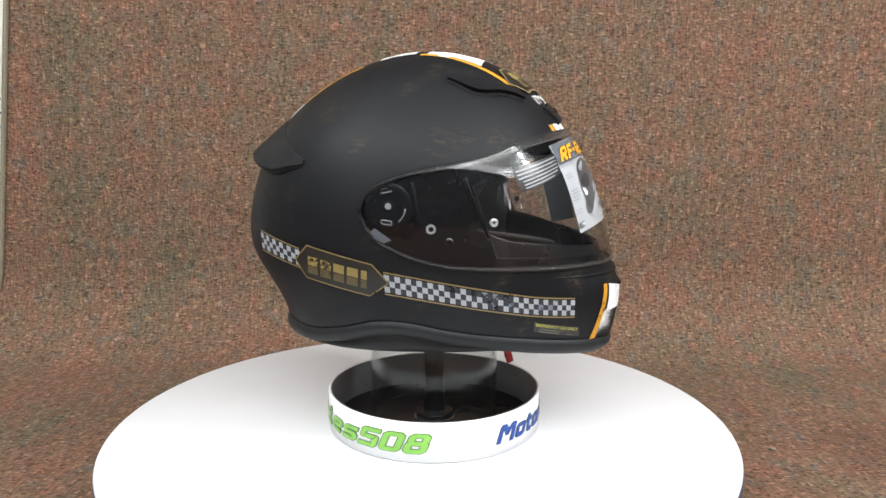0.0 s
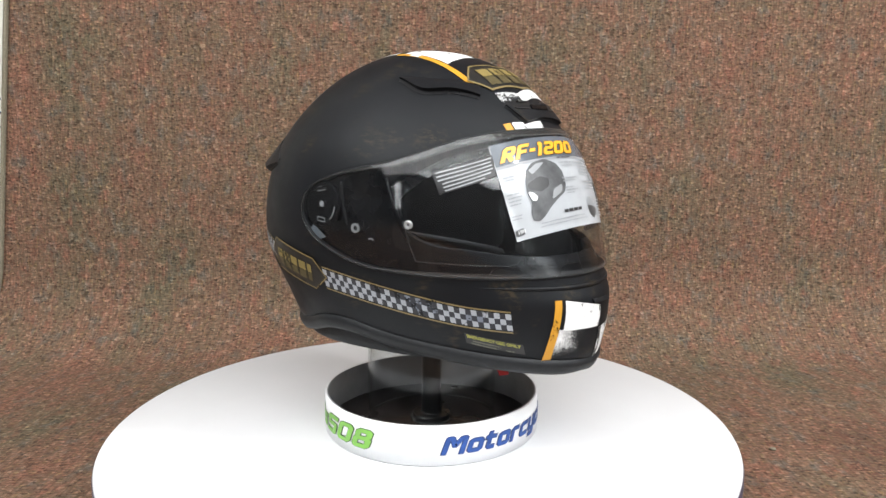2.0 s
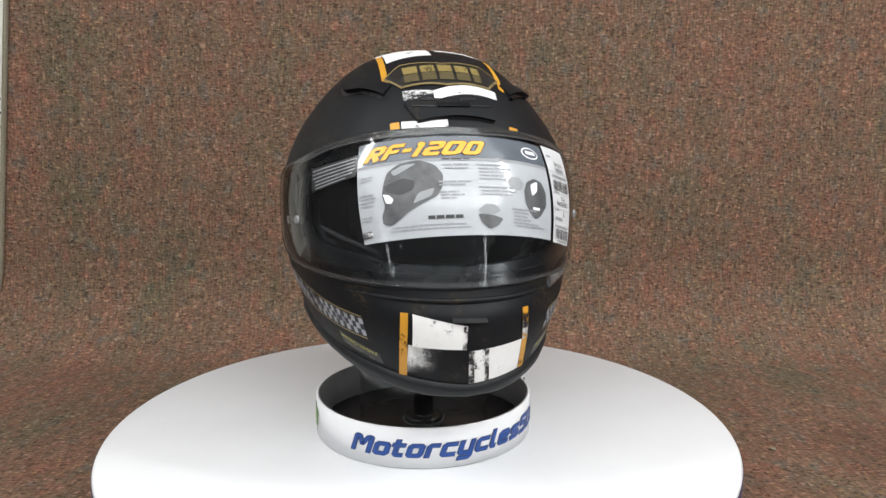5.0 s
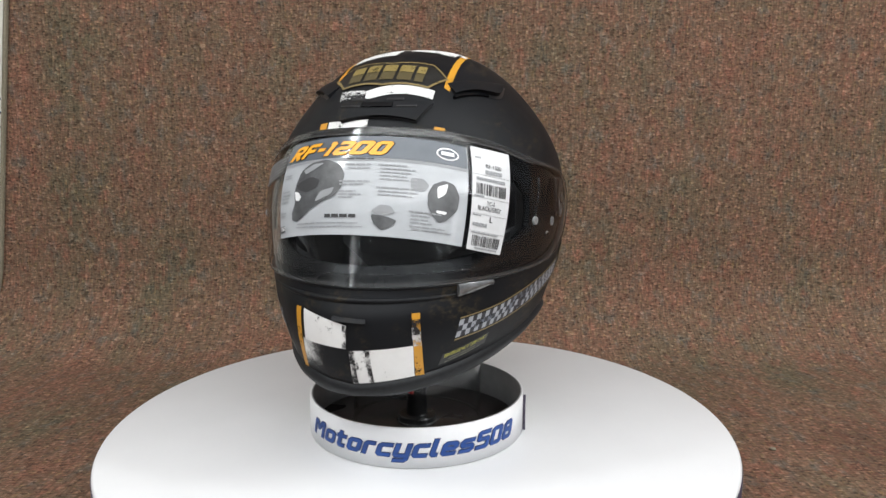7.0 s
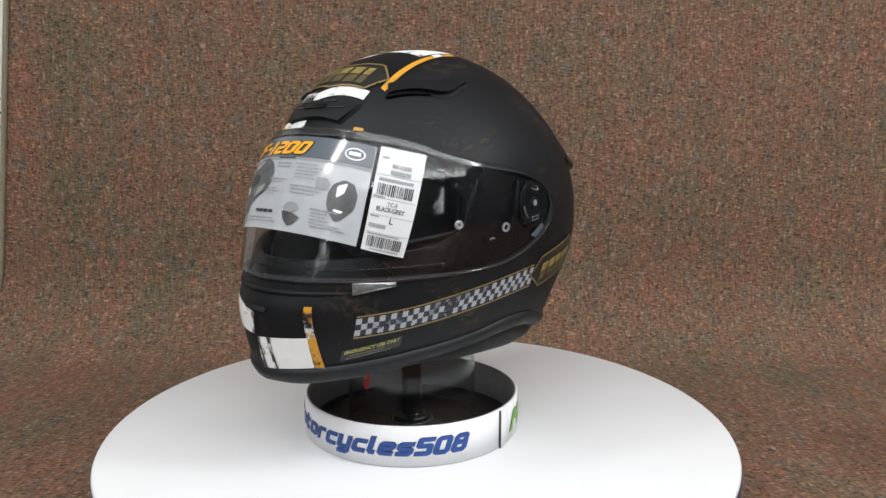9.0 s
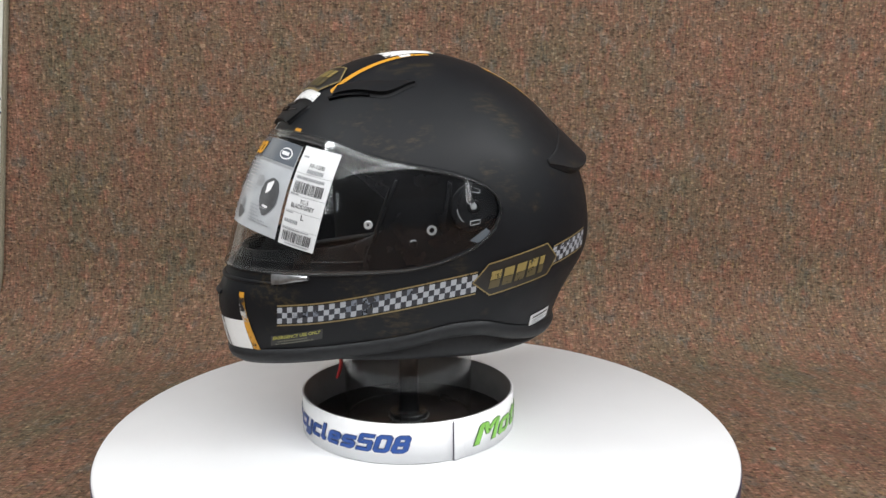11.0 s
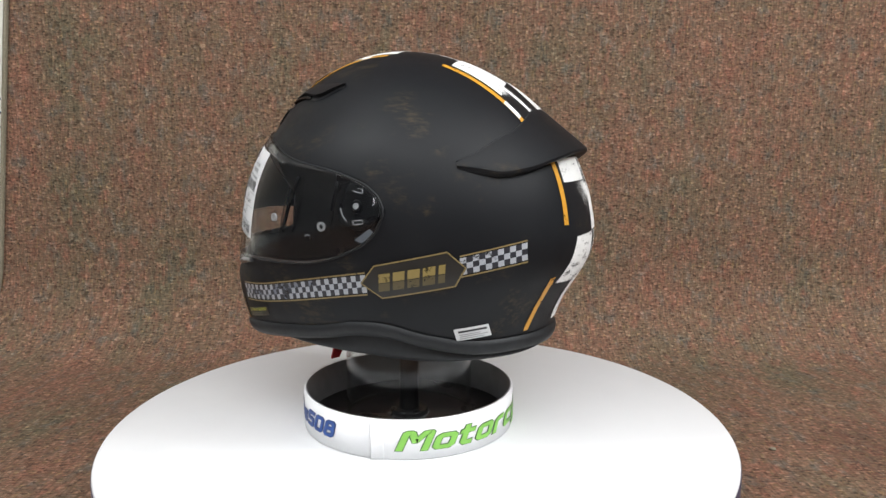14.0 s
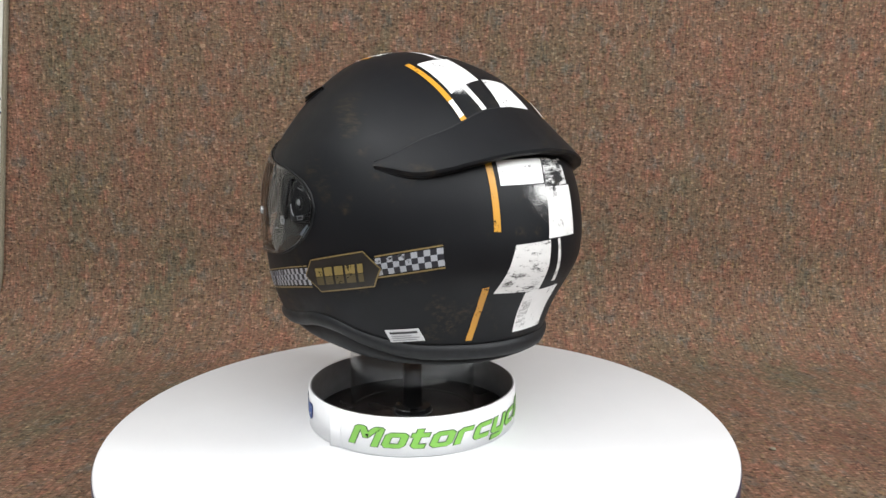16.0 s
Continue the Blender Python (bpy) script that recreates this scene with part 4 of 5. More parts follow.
def build_spoiler():
    up = spline([D(a) for a in (119, 126, 134, 145, 153, 162, 180)], [0.2640, 0.2705, 0.2800, 0.2890, 0.2965, 0.3040, 0.3080])
    low = spline([D(a) for a in (119, 126, 132, 142, 152, 166, 180)], [0.2605, 0.2560, 0.2535, 0.2565, 0.2625, 0.2690, 0.2715])
    out = spline([D(a) for a in (119, 126, 134, 145, 160, 180)], [0.0006, 0.0022, 0.0050, 0.0085, 0.0115, 0.0130])
    p0, p1, n = D(119), D(241), 97

    def at(i, j):
        phi = p0 + (p1 - p0) * i / (n - 1)
        p = phi if phi <= math.pi else 2 * math.pi - phi
        zu, zl, o = up(p), low(p), out(p)
        flat = shell_normal(phi, (zu + zl) / 2)
        flat.z = 0
        flat.normalize()
        lip = min(0.0042, (zu - zl) * 0.3)
        if j == 0:
            return shell_at(phi, zu, 0.0008)
        if j <= 6:
            s = j / 6
            base = shell_at(phi, zu + (zl + lip - zu) * s, 0.0012)
            return base + flat * o * s ** 1.4
        if j == 7:
            return shell_at(phi, zl + lip * 0.75, 0.0012) + flat * (o + 0.0006)
        if j == 8:
            return shell_at(phi, zl + lip * 0.25, 0.0010) + flat * (o - 0.0004)
        if j == 9:
            return shell_at(phi, zl, 0.0006) + flat * (o - 0.002 * min(1, o / 0.004))
        if j == 10:
            return shell_at(phi, zl - 0.001, 0.0003) + flat * o * 0.45
        return shell_at(phi, zl - 0.0015, -0.001)
    bm = grid_mesh(at, n, 12)
    bmesh.ops.recalc_face_normals(bm, faces=bm.faces[:])
    sp = hard(part("spoiler", bm, matte_black, helmet, "matte black rear spoiler"), 26)
    edge = [shell_at(p0 + (p1 - p0) * i / 96, up(min(p0 + (p1 - p0) * i / 96, 2 * math.pi - p0 - (p1 - p0) * i / 96)) + 0.0004, 0.0002) for i in range(97)]
    part("seam", tube(edge, 0.0008, 6), rubber, sp)


build_spoiler()


def build_fin(sg):
    back, out = (-0.006, 0.006) if sg > 0 else (0.0, 0.0)
    low_u = spline([0, 0.38, 0.7, 1], [0.040, 0.066, 0.086, 0.1025])
    low_v = spline([0, 0.38, 0.7, 1], [0.0775, 0.0775, 0.0630, 0.0505])
    top_u = spline([0, 0.38, 0.7, 1], [0.041, 0.064, 0.083, 0.0970])
    top_v = spline([0, 0.38, 0.7, 1], [0.0755, 0.0655, 0.0530, 0.0430])

    def plan(s, t):
        return (low_u(s) * (1 - t) + top_u(s) * t + back, sg * (low_v(s) * (1 - t) + top_v(s) * t + out))

    def rise(s, t):
        return 0.0006 + (0.0010 + 0.0030 * math.sin(math.pi * min(1.0, 0.12 + s * 0.72))) * (1 - t) ** 0.8
    fin = hard(part("vent_fin", raised(plan, 24, 6, on_crown, rise), matte_black, helmet))
    # black strip laid under the fin as its shadow, and the little slider before it
    part("gap_shade", lay_fin_shade(sg, lambda s: low_u(s) + back, lambda s: low_v(s) + out), label_black, fin)

    def plan2(s, t):
        return (0.071 + 0.029 * s, sg * (0.0790 - 0.0215 * s - 0.0030 * t * (1 - s * 0.4)))
    if sg < 0:
        return
    hard(part("vent_slider", raised(plan2, 12, 3, on_crown, lambda s, t: 0.0018 + 0.001 * s), gloss_black, fin))


def lay_fin_shade(sg, fu, fv):
    pts = [(fu(k / 20) + 0.0002, sg * (fv(k / 20) + 0.0010)) for k in range(21)]
    return facing_out(lay_line(pts, 0.0026, on_crown, 0.0007), CORE)


build_fin(1)
build_fin(-1)


def build_brow_vent():
    def plan(s, t):
        half = 0.0305 + 0.0090 * t
        return ((2 * s - 1) * half + 0.0035, 0.2985 + 0.0145 * t - 0.004 * (2 * s - 1) ** 2)
    vent = hard(part("brow_vent", raised(plan, 28, 7, on_front, lambda s, t: 0.0042 - 0.0018 * t), matte_black, helmet, "black brow air vent"))

    def bar(v0, v1, z0, z1, h, name, mat):
        hard(part(name, raised(lambda s, t: (v0 + (v1 - v0) * s, z0 + (z1 - z0) * t), 8, 3, on_front, lambda s, t: h), mat, vent))
    bar(-0.022, -0.009, 0.3108, 0.3126, 0.0031, "slot", label_black)
    bar(0.008, 0.021, 0.3108, 0.3126, 0.0031, "slot", label_black)
    bar(-0.011, 0.014, 0.3052, 0.3085, 0.0044, "vent_slider", gloss_black)
    bar(-0.030, -0.013, 0.3055, 0.3065, 0.0037, "groove", label_black)
    bar(0.017, 0.032, 0.3055, 0.3065, 0.0037, "groove", label_black)
    rim = [on_front(*plan(s, t), 0.0006) for s, t in [(k / 24, 0) for k in range(25)] + [(1, k / 6) for k in range(1, 7)]]
    rim = [on_front(*plan(0, 1 - k / 6), 0.0006) for k in range(6)] + rim
    part("seam", tube(rim, 0.0008, 6), rubber, vent)


build_brow_vent()
# chin vent lip, lower slot and visor ledge
hard(part("chin_vent", raised(lambda s, t: (-0.0125 + 0.026 * s, 0.1488 + 0.0030 * t - 0.0010 * s), 10, 3, on_front, lambda s, t: 0.0020 * (1 - t) + 0.0008), matte_black, helmet))
ledge = [shell_at(D(-46 + 92 * k / 60), 0.1635 + 0.0030 * (abs(k - 30) / 30) ** 2, -0.0004) for k in range(61)]
part("chin_ledge", tube(ledge, lambda s: 0.0004 + 0.0022 * math.sin(math.pi * s), 8), matte_black, helmet)

# ---- visor fittings ----
def on_base(sign):
    f = on_side(sign)
    return lambda u, z, off: f(u, z, off - 0.0034)


def boss(name, proj, u, z, profile, mat, parent, n=20):
    """A small turned piece standing on the side of the helmet."""
    at = proj(u, z, 0)
    out = (proj(u, z, 0.01) - at).normalized()
    m = Matrix.Translation(at) @ out.to_track_quat("Z", "Y").to_matrix().to_4x4()
    bm = lathe(profile, n)
    bm.transform(m)
    return hard(part(name, bm, mat, parent))


for sign in (1, -1):
    base = on_base(sign)
    outer = on_side(sign)
    boss("pivot_plate", base, 0.001, 0.228, [(0, 0), (0.0200, 0), (0.0200, 0.0012), (0.0185, 0.0020), (0.0140, 0.0016), (0, 0.0016)], gloss_black, helmet, 40)
    boss("pivot_hub", base, 0.001, 0.2285, [(0, 0.001), (0.0058, 0.001), (0.0052, 0.0028), (0.0036, 0.0032), (0.0030, 0.0022), (0, 0.0022)], gloss_black, helmet, 28)
    boss("pivot_cap", base, 0.0015, 0.2290, [(0, 0.0022), (0.0028, 0.0022), (0.0024, 0.0030), (0, 0.0031)], pale_plastic, helmet, 16)
    for z0, tilt in ((0.2418, 0.18), (0.2158, -0.14)):
        line = [(-0.0042 + 0.0012 * k, z0 + tilt * (0.0012 * k - 0.0042)) for k in range(8)]
        up = [(a, b + 0.0016) for a, b in line]
        lo = [(a, b - 0.0016) for a, b in reversed(line)]
        part("pivot_slot", tube([base(a, b, 0.0022) for a, b in up + lo], 0.00042, 5, True), pale_plastic, helmet)
    part("pivot_arc", tube([base(0.001 + 0.0145 * math.cos(a), 0.228 + 0.0145 * math.sin(a), 0.0022) for a in [D(-52 + 6 * k) for k in range(9)]], 0.0005, 5), pale_plastic, helmet)
    boss("detent_ring", base, 0.0360, 0.2105, [(0.0022, 0.0005), (0.0040, 0.0005), (0.0040, 0.0016), (0.0022, 0.0016)], pale_plastic, helmet)
    boss("detent_ring", base, 0.0505, 0.1995, [(0, 0.0005), (0.0034, 0.0005), (0.0028, 0.0018), (0, 0.0014)], gloss_black, helmet)
    # pale bead arc added on the detent to draw its glint
    part("detent_glint", tube([base(0.0505 + 0.003 * math.cos(a), 0.1998 + 0.003 * math.sin(a), 0.0018) for a in [D(30 + 15 * k) for k in range(8)]], 0.00055, 5), pale_plastic, helmet)
    part("side_rib", tube([base(0.020 + 0.0006 * k, 0.249 - 0.0028 * k, 0.001) for k in range(14)], 0.0022, 8), gloss_black, helmet)
    part("side_rib", tube([base(0.062 + 0.0012 * k, 0.252 - 0.0030 * k, 0.0005) for k in range(18)], 0.0018, 8), gloss_black, helmet)
    part("foot_block", facing_out(lay_quad([(-0.016, 0.2060), (-0.003, 0.1985), (0.004, 0.2010), (-0.010, 0.2110)], base, 0.0018, 5, 4), CORE), leaf_dark, helmet)
    boss("screw", outer, 0.0845, 0.2160, [(0.0011, 0.0020), (0.0036, 0.0020), (0.0034, 0.0036), (0.0026, 0.0040), (0.0011, 0.0036)], pale_plastic, visor)

# clear anti-fog insert behind the visor, seen by its bright outline
INS_TOP, INS_LOW = D(66), D(61)


def insert_edge(k, upper):
    span = INS_TOP if upper else INS_LOW
    phi = -span + 2 * span * k / 80
    p = abs(phi)
    z = visor_top(p) - 0.009 - 0.010 * max(0.0, (p - D(42)) / D(24)) ** 2 if upper else visor_low(p) + 0.0095
    return phi, z


def insert_at(i, j):
    (p0, z0), (p1, z1) = insert_edge(i, False), insert_edge(i, True)
    t = j / 13
    return shell_at(p0 + (p1 - p0) * t, z0 + (z1 - z0) * t, -0.0008)


insert = part("fog_insert", facing_out(grid_mesh(insert_at, 81, 14), CORE), film_clear, visor, "clear anti-fog insert")
insert.visible_shadow = False
ring = [insert_at(k, 13) for k in range(81)] + [insert_at(80, 13 - k) for k in range(1, 13)] + [insert_at(80 - k, 0) for k in range(81)] + [insert_at(0, k) for k in range(1, 13)]
part("insert_edge", tube(ring, 0.0006, 6, True), visor_rim, visor)
step = [shell_at(D(-62 + 124 * k / 80), visor_top(abs(D(-62 + 124 * k / 80))) - 0.0052, 0.0024) for k in range(81)]


def taper(p):
    return 0.12 + 0.88 * max(0.0, min(1.0, (D(84) - p) / D(30)))


# clear bands over the visor's edges, hazed white for its bright lip highlights
for lo, hi, name in ((lambda p: visor_top(p) - 0.0052 * taper(p), visor_top, "upper_lip"), (visor_low, lambda p: visor_low(p) + 0.0036 * taper(p), "lower_lip")):
    lip = part(name, strip(lo, hi, D(-84), D(84), 141, 4, 0.0027), lip_clear, visor)
    lip.visible_shadow = False
part("visor_step", tube(step, 0.0006, 6), edge_bright, visor)
hard(part("visor_tab", raised(lambda s, t: (0.0735 + 0.0210 * s, 0.1640 + 0.0065 * s + (0.0098 - 0.0062 * s) * t), 10, 4, on_front, lambda s, t: 0.0028 + 0.0014 * math.sin(math.pi * t)), smoke_plastic, helmet, "smoky shiny visor lift tab"))


# ---- papers on the visor ----
def visor_map(corners, off):
    """From a unit square to the visor: corners give (phi, z) of low left, low right, top right, top left."""
    (a0, z0), (a1, z1), (a2, z2), (a3, z3) = corners

    def at(s, t, lift=0.0, arch=True):
        phi = (a0 * (1 - s) + a1 * s) * (1 - t) + (a3 * (1 - s) + a2 * s) * t
        z = (z0 * (1 - s) + z1 * s) * (1 - t) + (z3 * (1 - s) + z2 * s) * t
        if corners is LEAF:
            z += 0.0085 * (1 - (2 * s - 1) ** 2)
        return shell_at(D(phi), z, off + lift)
    return at


LEAF = ((-30.5, 0.2025), (32.5, 0.2015), (33.5, 0.2745), (-33.0, 0.2750))
TAG = ((34.0, 0.2000), (46.5, 0.1925), (50.0, 0.2685), (34.8, 0.2755))
WARN = ((-51.5, 0.2390), (-32.8, 0.2530), (-32.0, 0.2690), (-53.0, 0.2570))
leaf_at, tag_at, warn_at = visor_map(LEAF, 0.0026), visor_map(TAG, 0.0029), visor_map(WARN, 0.0027)


def sheet(at, s0, s1, t0, t1, lift, mat, parent, name, nx=None, ny=4):
    nx = nx or max(2, int(abs(s1 - s0) * 40) + 1)
    bm = grid_mesh(lambda i, j: at(s0 + (s1 - s0) * i / (nx - 1), t0 + (t1 - t0) * j / (ny - 1), lift), nx, ny)
    return decal(name, bm, mat, parent)


def lettering(at, body, s0, s1, t0, t1, lift, mat, parent, bold=0.0, slant=0.0, name="lettering"):
    bm, x0, x1 = text_bm(body, 1.0, bold, slant)
    bmesh.ops.subdivide_edges(bm, edges=[e for e in bm.edges if e.calc_length() > 0.3], cuts=2)
    ys = [v.co.y for v in bm.verts]
    y0, y1 = min(ys), max(ys)
    for v in bm.verts:
        v.co = at(s0 + (s1 - s0) * (v.co.x - x0) / (x1 - x0), t0 + (t1 - t0) * (v.co.y - y0) / (y1 - y0), lift)
    return decal(name, bm, mat, parent)


def bars(at, rows, lift, mat, parent, name="print_line"):
    """Lines of print that cannot be read: thin broken bars (s0, s1, t, height)."""
    rng = random.Random(5)
    for s0, s1, t, h in rows:
        bms = []
        s = s0
        while s < s1 - 0.004:
            w = min(s1 - s, rng.uniform(0.015, 0.05))
            bms.append((grid_mesh(lambda i, j: at(s + w * 0.86 * i / 2, t + h * j, lift), 3, 2), 0))
            s += w
        decal(name, merge(bms), mat, parent)


leaflet = sheet(leaf_at, 0, 1, 0, 1, 0, leaf_grey, visor, "leaflet", 48, 14)
tagged(leaflet, "grey printed leaflet stuck on the visor")
sheet(leaf_at, 0.004, 0.996, 0.775, 0.998, 0.0003, leaf_dark, leaflet, "header")
sheet(leaf_at, 0.004, 0.996, 0.745, 0.772, 0.0003, ink_soft, leaflet, "header_rule")
for stroke, lift, ink_mat in ((0.250, 0.0005, label_black), (0.180, 0.0008, print_orange)):
    title, wide = block_text("RF-1200", stroke, 0.42)
    for v in title.verts:
        v.co = leaf_at(0.035 + 0.56 * v.co.x / wide, 0.805 + 0.135 * v.co.y / 0.73, lift + v.co.z)
    decal("lettering", title, ink_mat, leaflet)
LG = lambda x, y: ((x - 70) / 924.0, (575 - y) / 510.0)


def rounded(points, times=2):
    for _ in range(times):
        out = []
        for (ax, ay), (bx, by) in zip(points, points[1:] + points[:1]):
            out += [(ax * 0.86 + bx * 0.14, ay * 0.86 + by * 0.14), (ax * 0.14 + bx * 0.86, ay * 0.14 + by * 0.86)]
        points = out
    return points


def leaf_shape(points, mat, lift, name):
    points = rounded(points, 1)
    decal(name, lay_poly([LG(x, y) for x, y in points], lambda s, t: leaf_at(s, t, lift), 2), mat, leaflet)


leaf_shape([(195, 300), (215, 235), (270, 195), (360, 185), (430, 215), (460, 265), (452, 330), (425, 375), (360, 405), (300, 440), (250, 480), (215, 500), (180, 490), (178, 450), (198, 400), (188, 345)], print_helmet, 0.0006, "helmet_picture")
leaf_shape([(200, 300), (285, 270), (340, 290), (330, 330), (270, 352), (208, 330)], ink, 0.0008, "picture_visor")
leaf_shape([(192, 338), (222, 348), (240, 372), (228, 392), (204, 388)], print_white, 0.0009, "picture_stripe")
leaf_shape([(232, 232), (290, 205), (350, 202), (300, 232), (250, 256)], ink_soft, 0.0009, "picture_stripe")
leaf_shape([(350, 350), (420, 330), (405, 370), (320, 405)], ink_soft, 0.0009, "picture_stripe")
leaf_shape([(575, 450), (610, 415), (655, 418), (680, 450), (640, 470), (600, 468)], ink_soft, 0.0006, "helmet_picture")
leaf_shape([(575, 465), (640, 472), (690, 490), (665, 525), (625, 545), (590, 510)], print_helmet, 0.0006, "helmet_picture")
leaf_shape([(810, 340), (830, 290), (880, 262), (930, 275), (955, 330), (950, 400), (905, 460), (870, 478), (835, 440), (815, 400)], print_helmet, 0.0006, "helmet_picture")
leaf_shape([(850, 300), (900, 275), (890, 330), (855, 360)], print_white, 0.0009, "picture_stripe")
leaf_shape([(730, 270), (790, 270), (815, 300), (800, 330), (735, 325)], ink_soft, 0.0006, "picture_detail")
leaf_shape([(855, 415), (905, 418), (895, 432), (855, 428)], print_white, 0.0009, "picture_stripe")
leaf_shape([(60 + 14, 518), (60 + 60, 512), (60 + 58, 548), (60 + 12, 552)], print_helmet, 0.0006, "mark")
lettering(leaf_at, "5 YEAR", 0.018, 0.060, 0.072, 0.108, 0.0009, print_white, leaflet, 0.02)
# white oval emblem on the header
decal("emblem", lay_poly([(0.895 + 0.058 * math.cos(2 * math.pi * k / 16), 0.880 + 0.062 * math.sin(2 * math.pi * k / 16)) for k in range(16)], lambda s, t: leaf_at(s, t, 0.0006), 2), print_white, leaflet)
decal("emblem_core", lay_poly([(0.895 + 0.050 * math.cos(2 * math.pi * k / 16), 0.880 + 0.048 * math.sin(2 * math.pi * k / 16)) for k in range(16)], lambda s, t: leaf_at(s, t, 0.0009), 2), leaf_dark, leaflet)
sheet(leaf_at, 0.862, 0.928, 0.862, 0.898, 0.0012, print_white, leaflet, "emblem_bar")
bars(leaf_at, [(0.02, 0.09, 0.645, 0.012), (0.02, 0.08, 0.615, 0.012), (0.015, 0.09, 0.47, 0.014), (0.015, 0.10, 0.435, 0.012), (0.015, 0.09, 0.40, 0.012), (0.015, 0.08, 0.365, 0.012), (0.01, 0.07, 0.25, 0.012), (0.01, 0.06, 0.22, 0.012),
               (0.42, 0.53, 0.70, 0.013), (0.43, 0.53, 0.665, 0.012), (0.40, 0.53, 0.53, 0.014), (0.40, 0.51, 0.50, 0.012), (0.40, 0.48, 0.43, 0.012), (0.40, 0.50, 0.40, 0.012), (0.40, 0.47, 0.37, 0.012),
               (0.56, 0.70, 0.70, 0.014), (0.57, 0.74, 0.665, 0.012), (0.57, 0.72, 0.63, 0.012), (0.57, 0.70, 0.595, 0.012), (0.57, 0.71, 0.56, 0.012), (0.56, 0.78, 0.475, 0.014), (0.57, 0.76, 0.44, 0.012), (0.57, 0.73, 0.405, 0.012),
               (0.72, 0.88, 0.265, 0.014), (0.73, 0.83, 0.230, 0.012), (0.73, 0.82, 0.195, 0.012), (0.73, 0.84, 0.160, 0.012), (0.73, 0.90, 0.125, 0.012), (0.74, 0.94, 0.095, 0.012),
               (0.16, 0.50, 0.115, 0.010), (0.15, 0.52, 0.080, 0.010)], 0.0006, ink_soft, leaflet)
bars(leaf_at, [(0.335, 0.49, 0.175, 0.034), (0.42, 0.54, 0.757, 0.012)], 0.0006, ink, leaflet)

tag = sheet(tag_at, 0, 1, 0, 1, 0, paper_white, visor, "price_tag", 14, 14)
tagged(tag, "white printed tag with barcodes on the visor")
for t in (0.735, 0.515, 0.355, 0.185):
    sheet(tag_at, 0.0, 1.0, t, t + 0.004, 0.0004, ink_soft, tag, "rule", 12, 2)
for t0, t1 in ((0.545, 0.655), (0.045, 0.150)):
    rng = random.Random(9)
    s = 0.10
    bms = []
    while s < 0.86:
        w = rng.choice((0.010, 0.018, 0.028))
        bms.append((grid_mesh(lambda i, j: tag_at(s + w * i, t0 + (t1 - t0) * j / 3, 0.0005), 2, 4), 0))
        s += w + rng.choice((0.012, 0.018, 0.026))
    tagged(decal("barcode", merge(bms), ink, tag), kind="stuff")
lettering(tag_at, "RF-1200", 0.34, 0.74, 0.810, 0.850, 0.0005, ink, tag, 0.01)
lettering(tag_at, "TC-5", 0.38, 0.60, 0.450, 0.490, 0.0005, ink, tag, 0.01)
lettering(tag_at, "BLACK/GREY", 0.16, 0.78, 0.395, 0.440, 0.0005, ink, tag, 0.01)
lettering(tag_at, "L", 0.50, 0.58, 0.290, 0.345, 0.0005, ink, tag, 0.01)
bars(tag_at, [(0.08, 0.24, 0.890, 0.020), (0.32, 0.76, 0.750, 0.040), (0.10, 0.85, 0.680, 0.030), (0.05, 0.30, 0.522, 0.014), (0.05, 0.26, 0.335, 0.014), (0.06, 0.45, 0.235, 0.036), (0.06, 0.80, 0.165, 0.014), (0.2, 0.85, 0.018, 0.014)], 0.0005, ink_soft, tag)

warning = sheet(warn_at, 0, 1, 0, 1, 0, label_black, visor, "warning_label", 20, 6)
tagged(warning, "black warning label with white print lines")
bars(warn_at, [(0.04, 0.96, 0.83, 0.055), (0.04, 0.94, 0.67, 0.055), (0.04, 0.95, 0.51, 0.055), (0.10, 0.96, 0.35, 0.055), (0.10, 0.92, 0.20, 0.055), (0.10, 0.80, 0.06, 0.05)], 0.0004, ink_pale, warning)

# ---- red strap end under the chin ----
def build_strap():
    path = [(0.118, 0.008, 0.0885), (0.104, 0.010, 0.0868), (0.094, 0.012, 0.0858), (0.0872, 0.013, 0.0820), (0.0856, 0.013, 0.0740), (0.0868, 0.0130, 0.0660), (0.0893, 0.0132, 0.0588)]
    bm = bmesh.new()
    rows = []
    for k, (x, y, z) in enumerate(path):
        a, b = Vector(path[max(0, k - 1)]), Vector(path[min(len(path) - 1, k + 1)])
        d = (b - a).normalized()
        turn = D((0, 0, 5, 12, 22, 26, 28)[k])
        side = Vector((math.sin(turn), math.cos(turn), 0))
        nrm = d.cross(side).normalized() * 0.0009
        w = 0.0075 if k < 4 else (0.0056 if k < len(path) - 1 else 0.0048)
        c = Vector((x, y, z))
        rows.append([bm.verts.new(c + side * (sy * w) + nrm * sn) for sy, sn in ((-1, -1), (1, -1), (1, 1), (-1, 1))])
    for A, B in zip(rows, rows[1:]):
        for i in range(4):
            bm.faces.new((A[i], A[(i + 1) % 4], B[(i + 1) % 4], B[i]))
    bm.faces.new(rows[0][::-1])
    bm.faces.new(rows[-1])
    bmesh.ops.recalc_face_normals(bm, faces=bm.faces[:])
    hard(part("chin_strap", bm, red_strap, helmet, "red webbing strap end"))


build_strap()


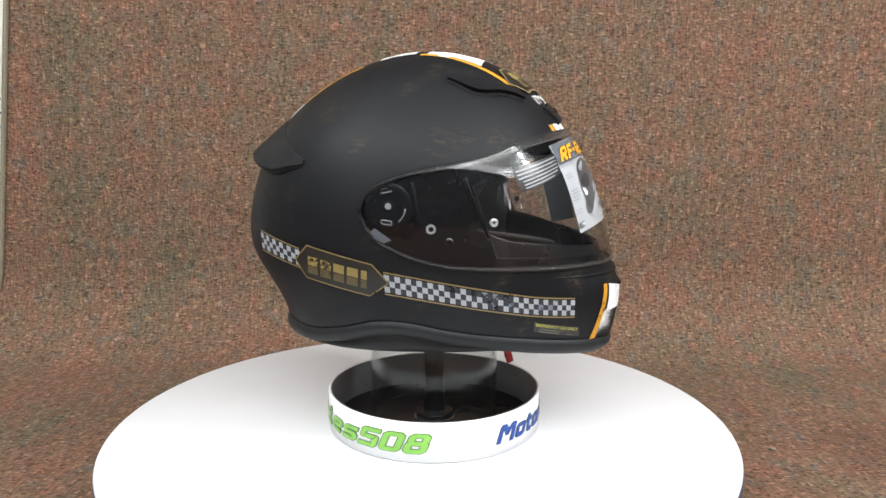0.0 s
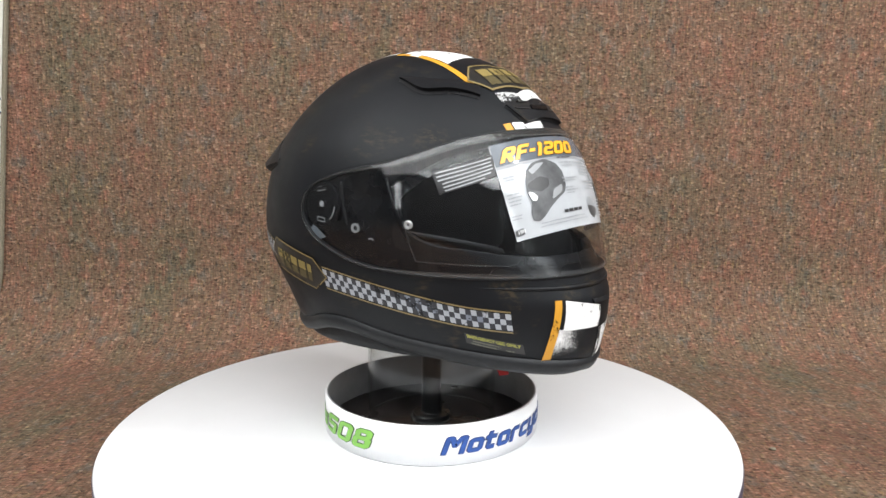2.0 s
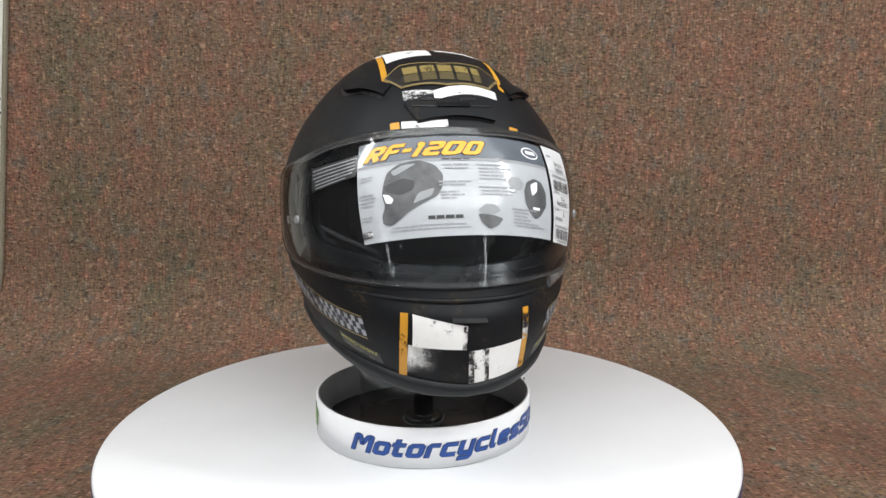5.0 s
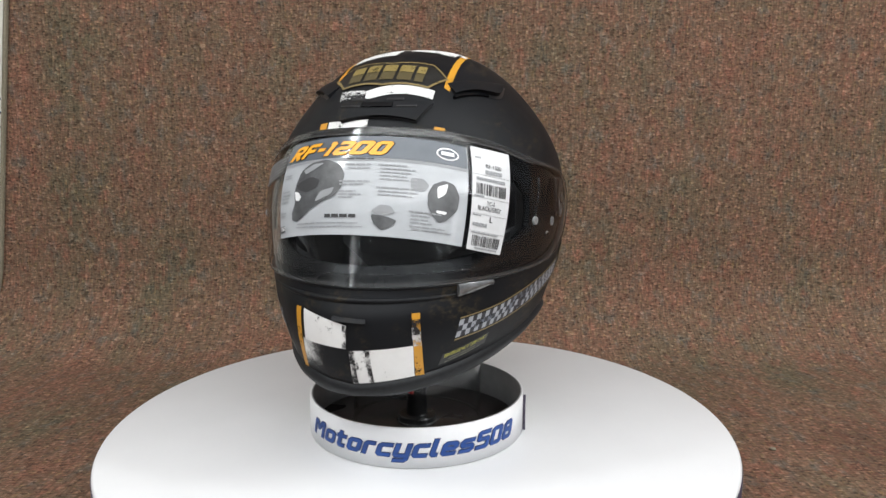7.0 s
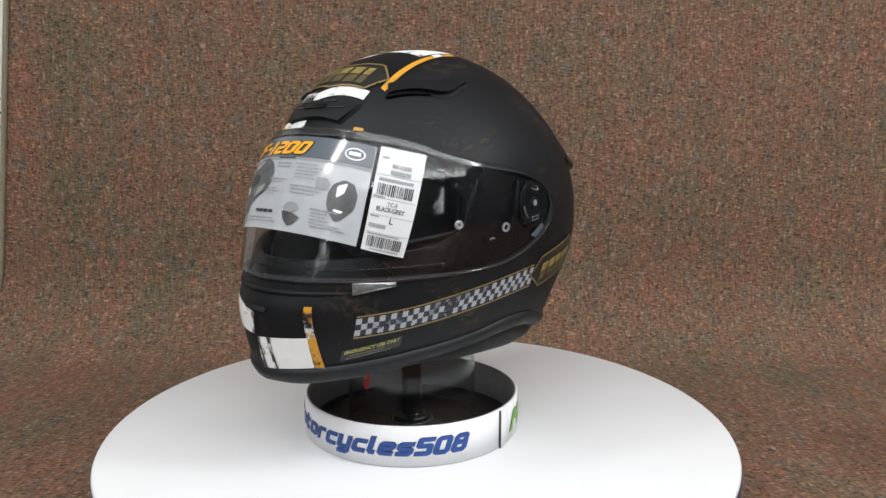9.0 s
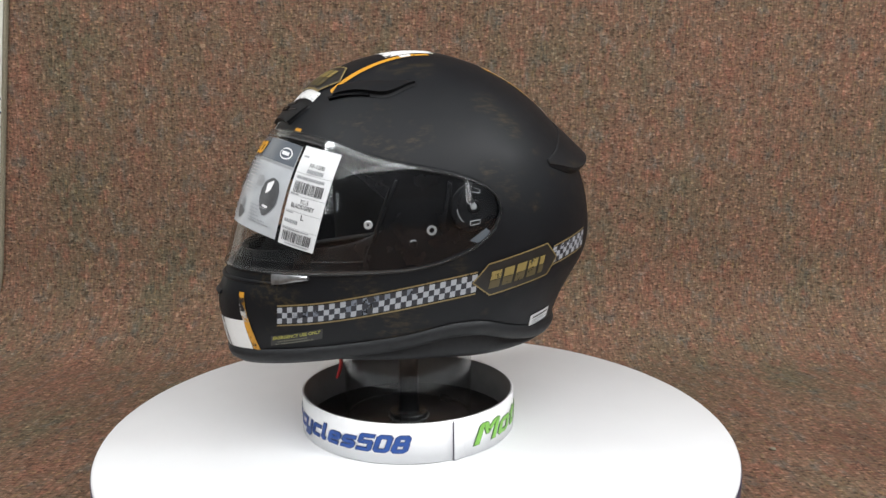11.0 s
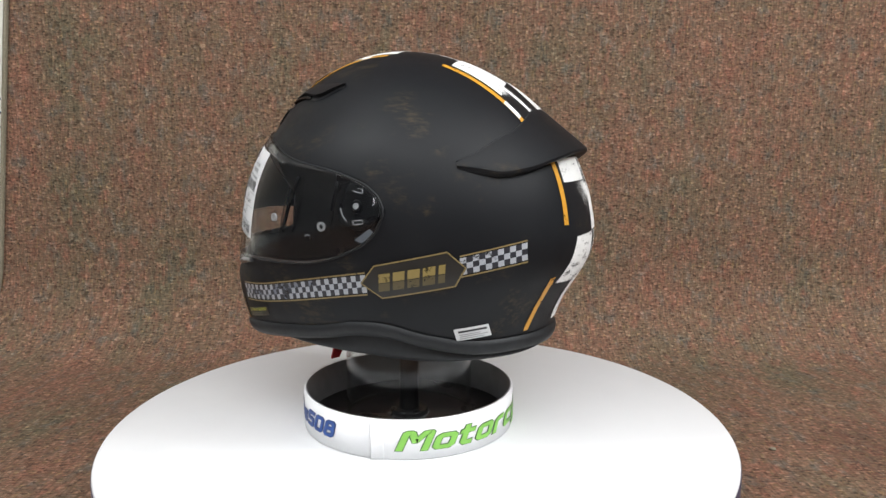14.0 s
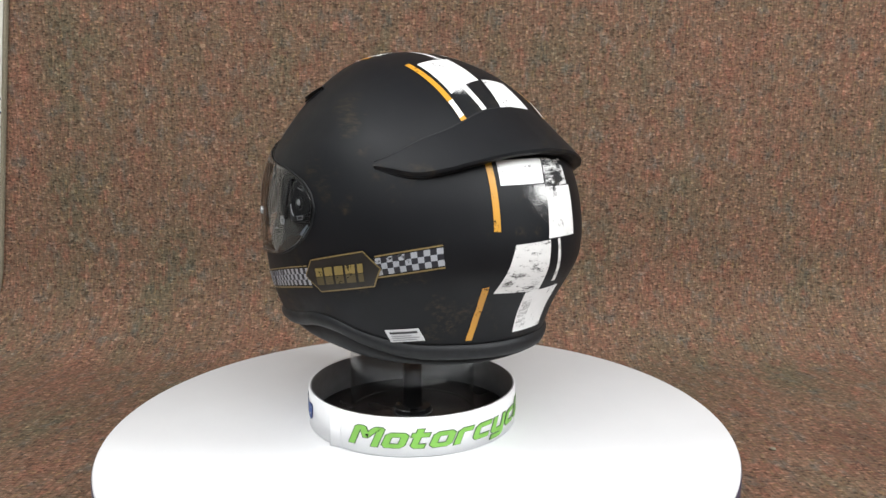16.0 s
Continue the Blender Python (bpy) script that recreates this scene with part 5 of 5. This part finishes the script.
# ---- lettering round the tray ----
def ring_text(body, a0, a1, z0, z1, mat, rim_mat):
    """Slanted block lettering bent round the tray from angle a0 to a1, with a dark outline."""
    for stroke, r, m, name in ((0.195, RR + 0.00035, rim_mat, "lettering_outline"), (0.148, RR + 0.00080, mat, "lettering")):
        bm, wide = block_text(body, stroke, 0.28)
        for v in bm.verts:
            a = D(a0 + (a1 - a0) * v.co.x / wide)
            rr = r + v.co.z
            v.co = (rr * math.cos(a), rr * math.sin(a), z0 + (z1 - z0) * v.co.y / 0.73)
        part(name, facing_out(bm, Vector((0, 0, 0.02))), m, tray)


ring_text("Motorcycles508", -57.5, 62.0, 0.0112, 0.0272, ring_blue, ring_navy)
ring_text("Motorcycles508", 95.5, 267.5, 0.0092, 0.0276, ring_green, ring_dark)
# loose end of the printed paper band
def flap_at(i, j):
    t = i / 10
    a = D(90.0 - 6.2 * t)
    r = RR + 0.0004 + 0.0026 * t * t
    return (r * math.cos(a), r * math.sin(a), 0.0008 + 0.0362 * j)


flap = part("band_flap", facing_out(grid_mesh(flap_at, 11, 2), Vector((0, 0, 0.02))), tray_white, tray)
flap.modifiers.new("thickness", "SOLIDIFY").thickness = 0.0005
# dark upright strip added at the flap's end for its shadow side
edge_bm = grid_mesh(lambda i, j: ((RR + 0.0002 + 0.0026 * i) * math.cos(D(83.62)), (RR + 0.0002 + 0.0026 * i) * math.sin(D(83.62)), 0.001 + 0.0358 * j), 2, 2)
part("flap_shade", edge_bm, edge_dark, tray)

# ---- small things of the place ----
def build_bits():
    bm = bmesh.new()
    bmesh.ops.create_icosphere(bm, subdivisions=2, radius=0.004)
    for v in bm.verts:
        v.co = Vector((v.co.x * 1.2, v.co.y * 0.8, v.co.z * 0.45)) * (1 + 0.35 * noise.noise(v.co * 400))
    ob = as_object("lint_fluff", bm, binding)
    ob.location = (0.437, 0.150, FLOOR_Z + 0.003)
    tagged(ob, "small white fluff lying on the carpet", "lint")
    bm = bmesh.new()
    for r in range(30):
        for c in range(4):
            m = Matrix.Translation((-0.7635 - 0.0254 * c, WALL_Y + 0.0118, -0.05 + 0.0254 * r)) @ pose(0, 0, 0, 90)
            bmesh.ops.create_circle(bm, cap_ends=True, radius=0.003, segments=10, matrix=m)
    panel = bpy.data.objects["wall_panel"]
    hole = as_object("perforation", bm, edge_dark, panel, smooth=False)
    tagged(hole, kind="stuff")


build_bits()


def motions():
    walk(turntable, turning(0.0009, -0.0003, 0, 0))
    walk(tray, turning(RING[0], RING[1], 0.0, 0))
    walk(stand, turning(RING[0], RING[1], 0.0, 0))
    walk(helmet, turning(0.0005, 0.003, 0, -10.2))


motions()
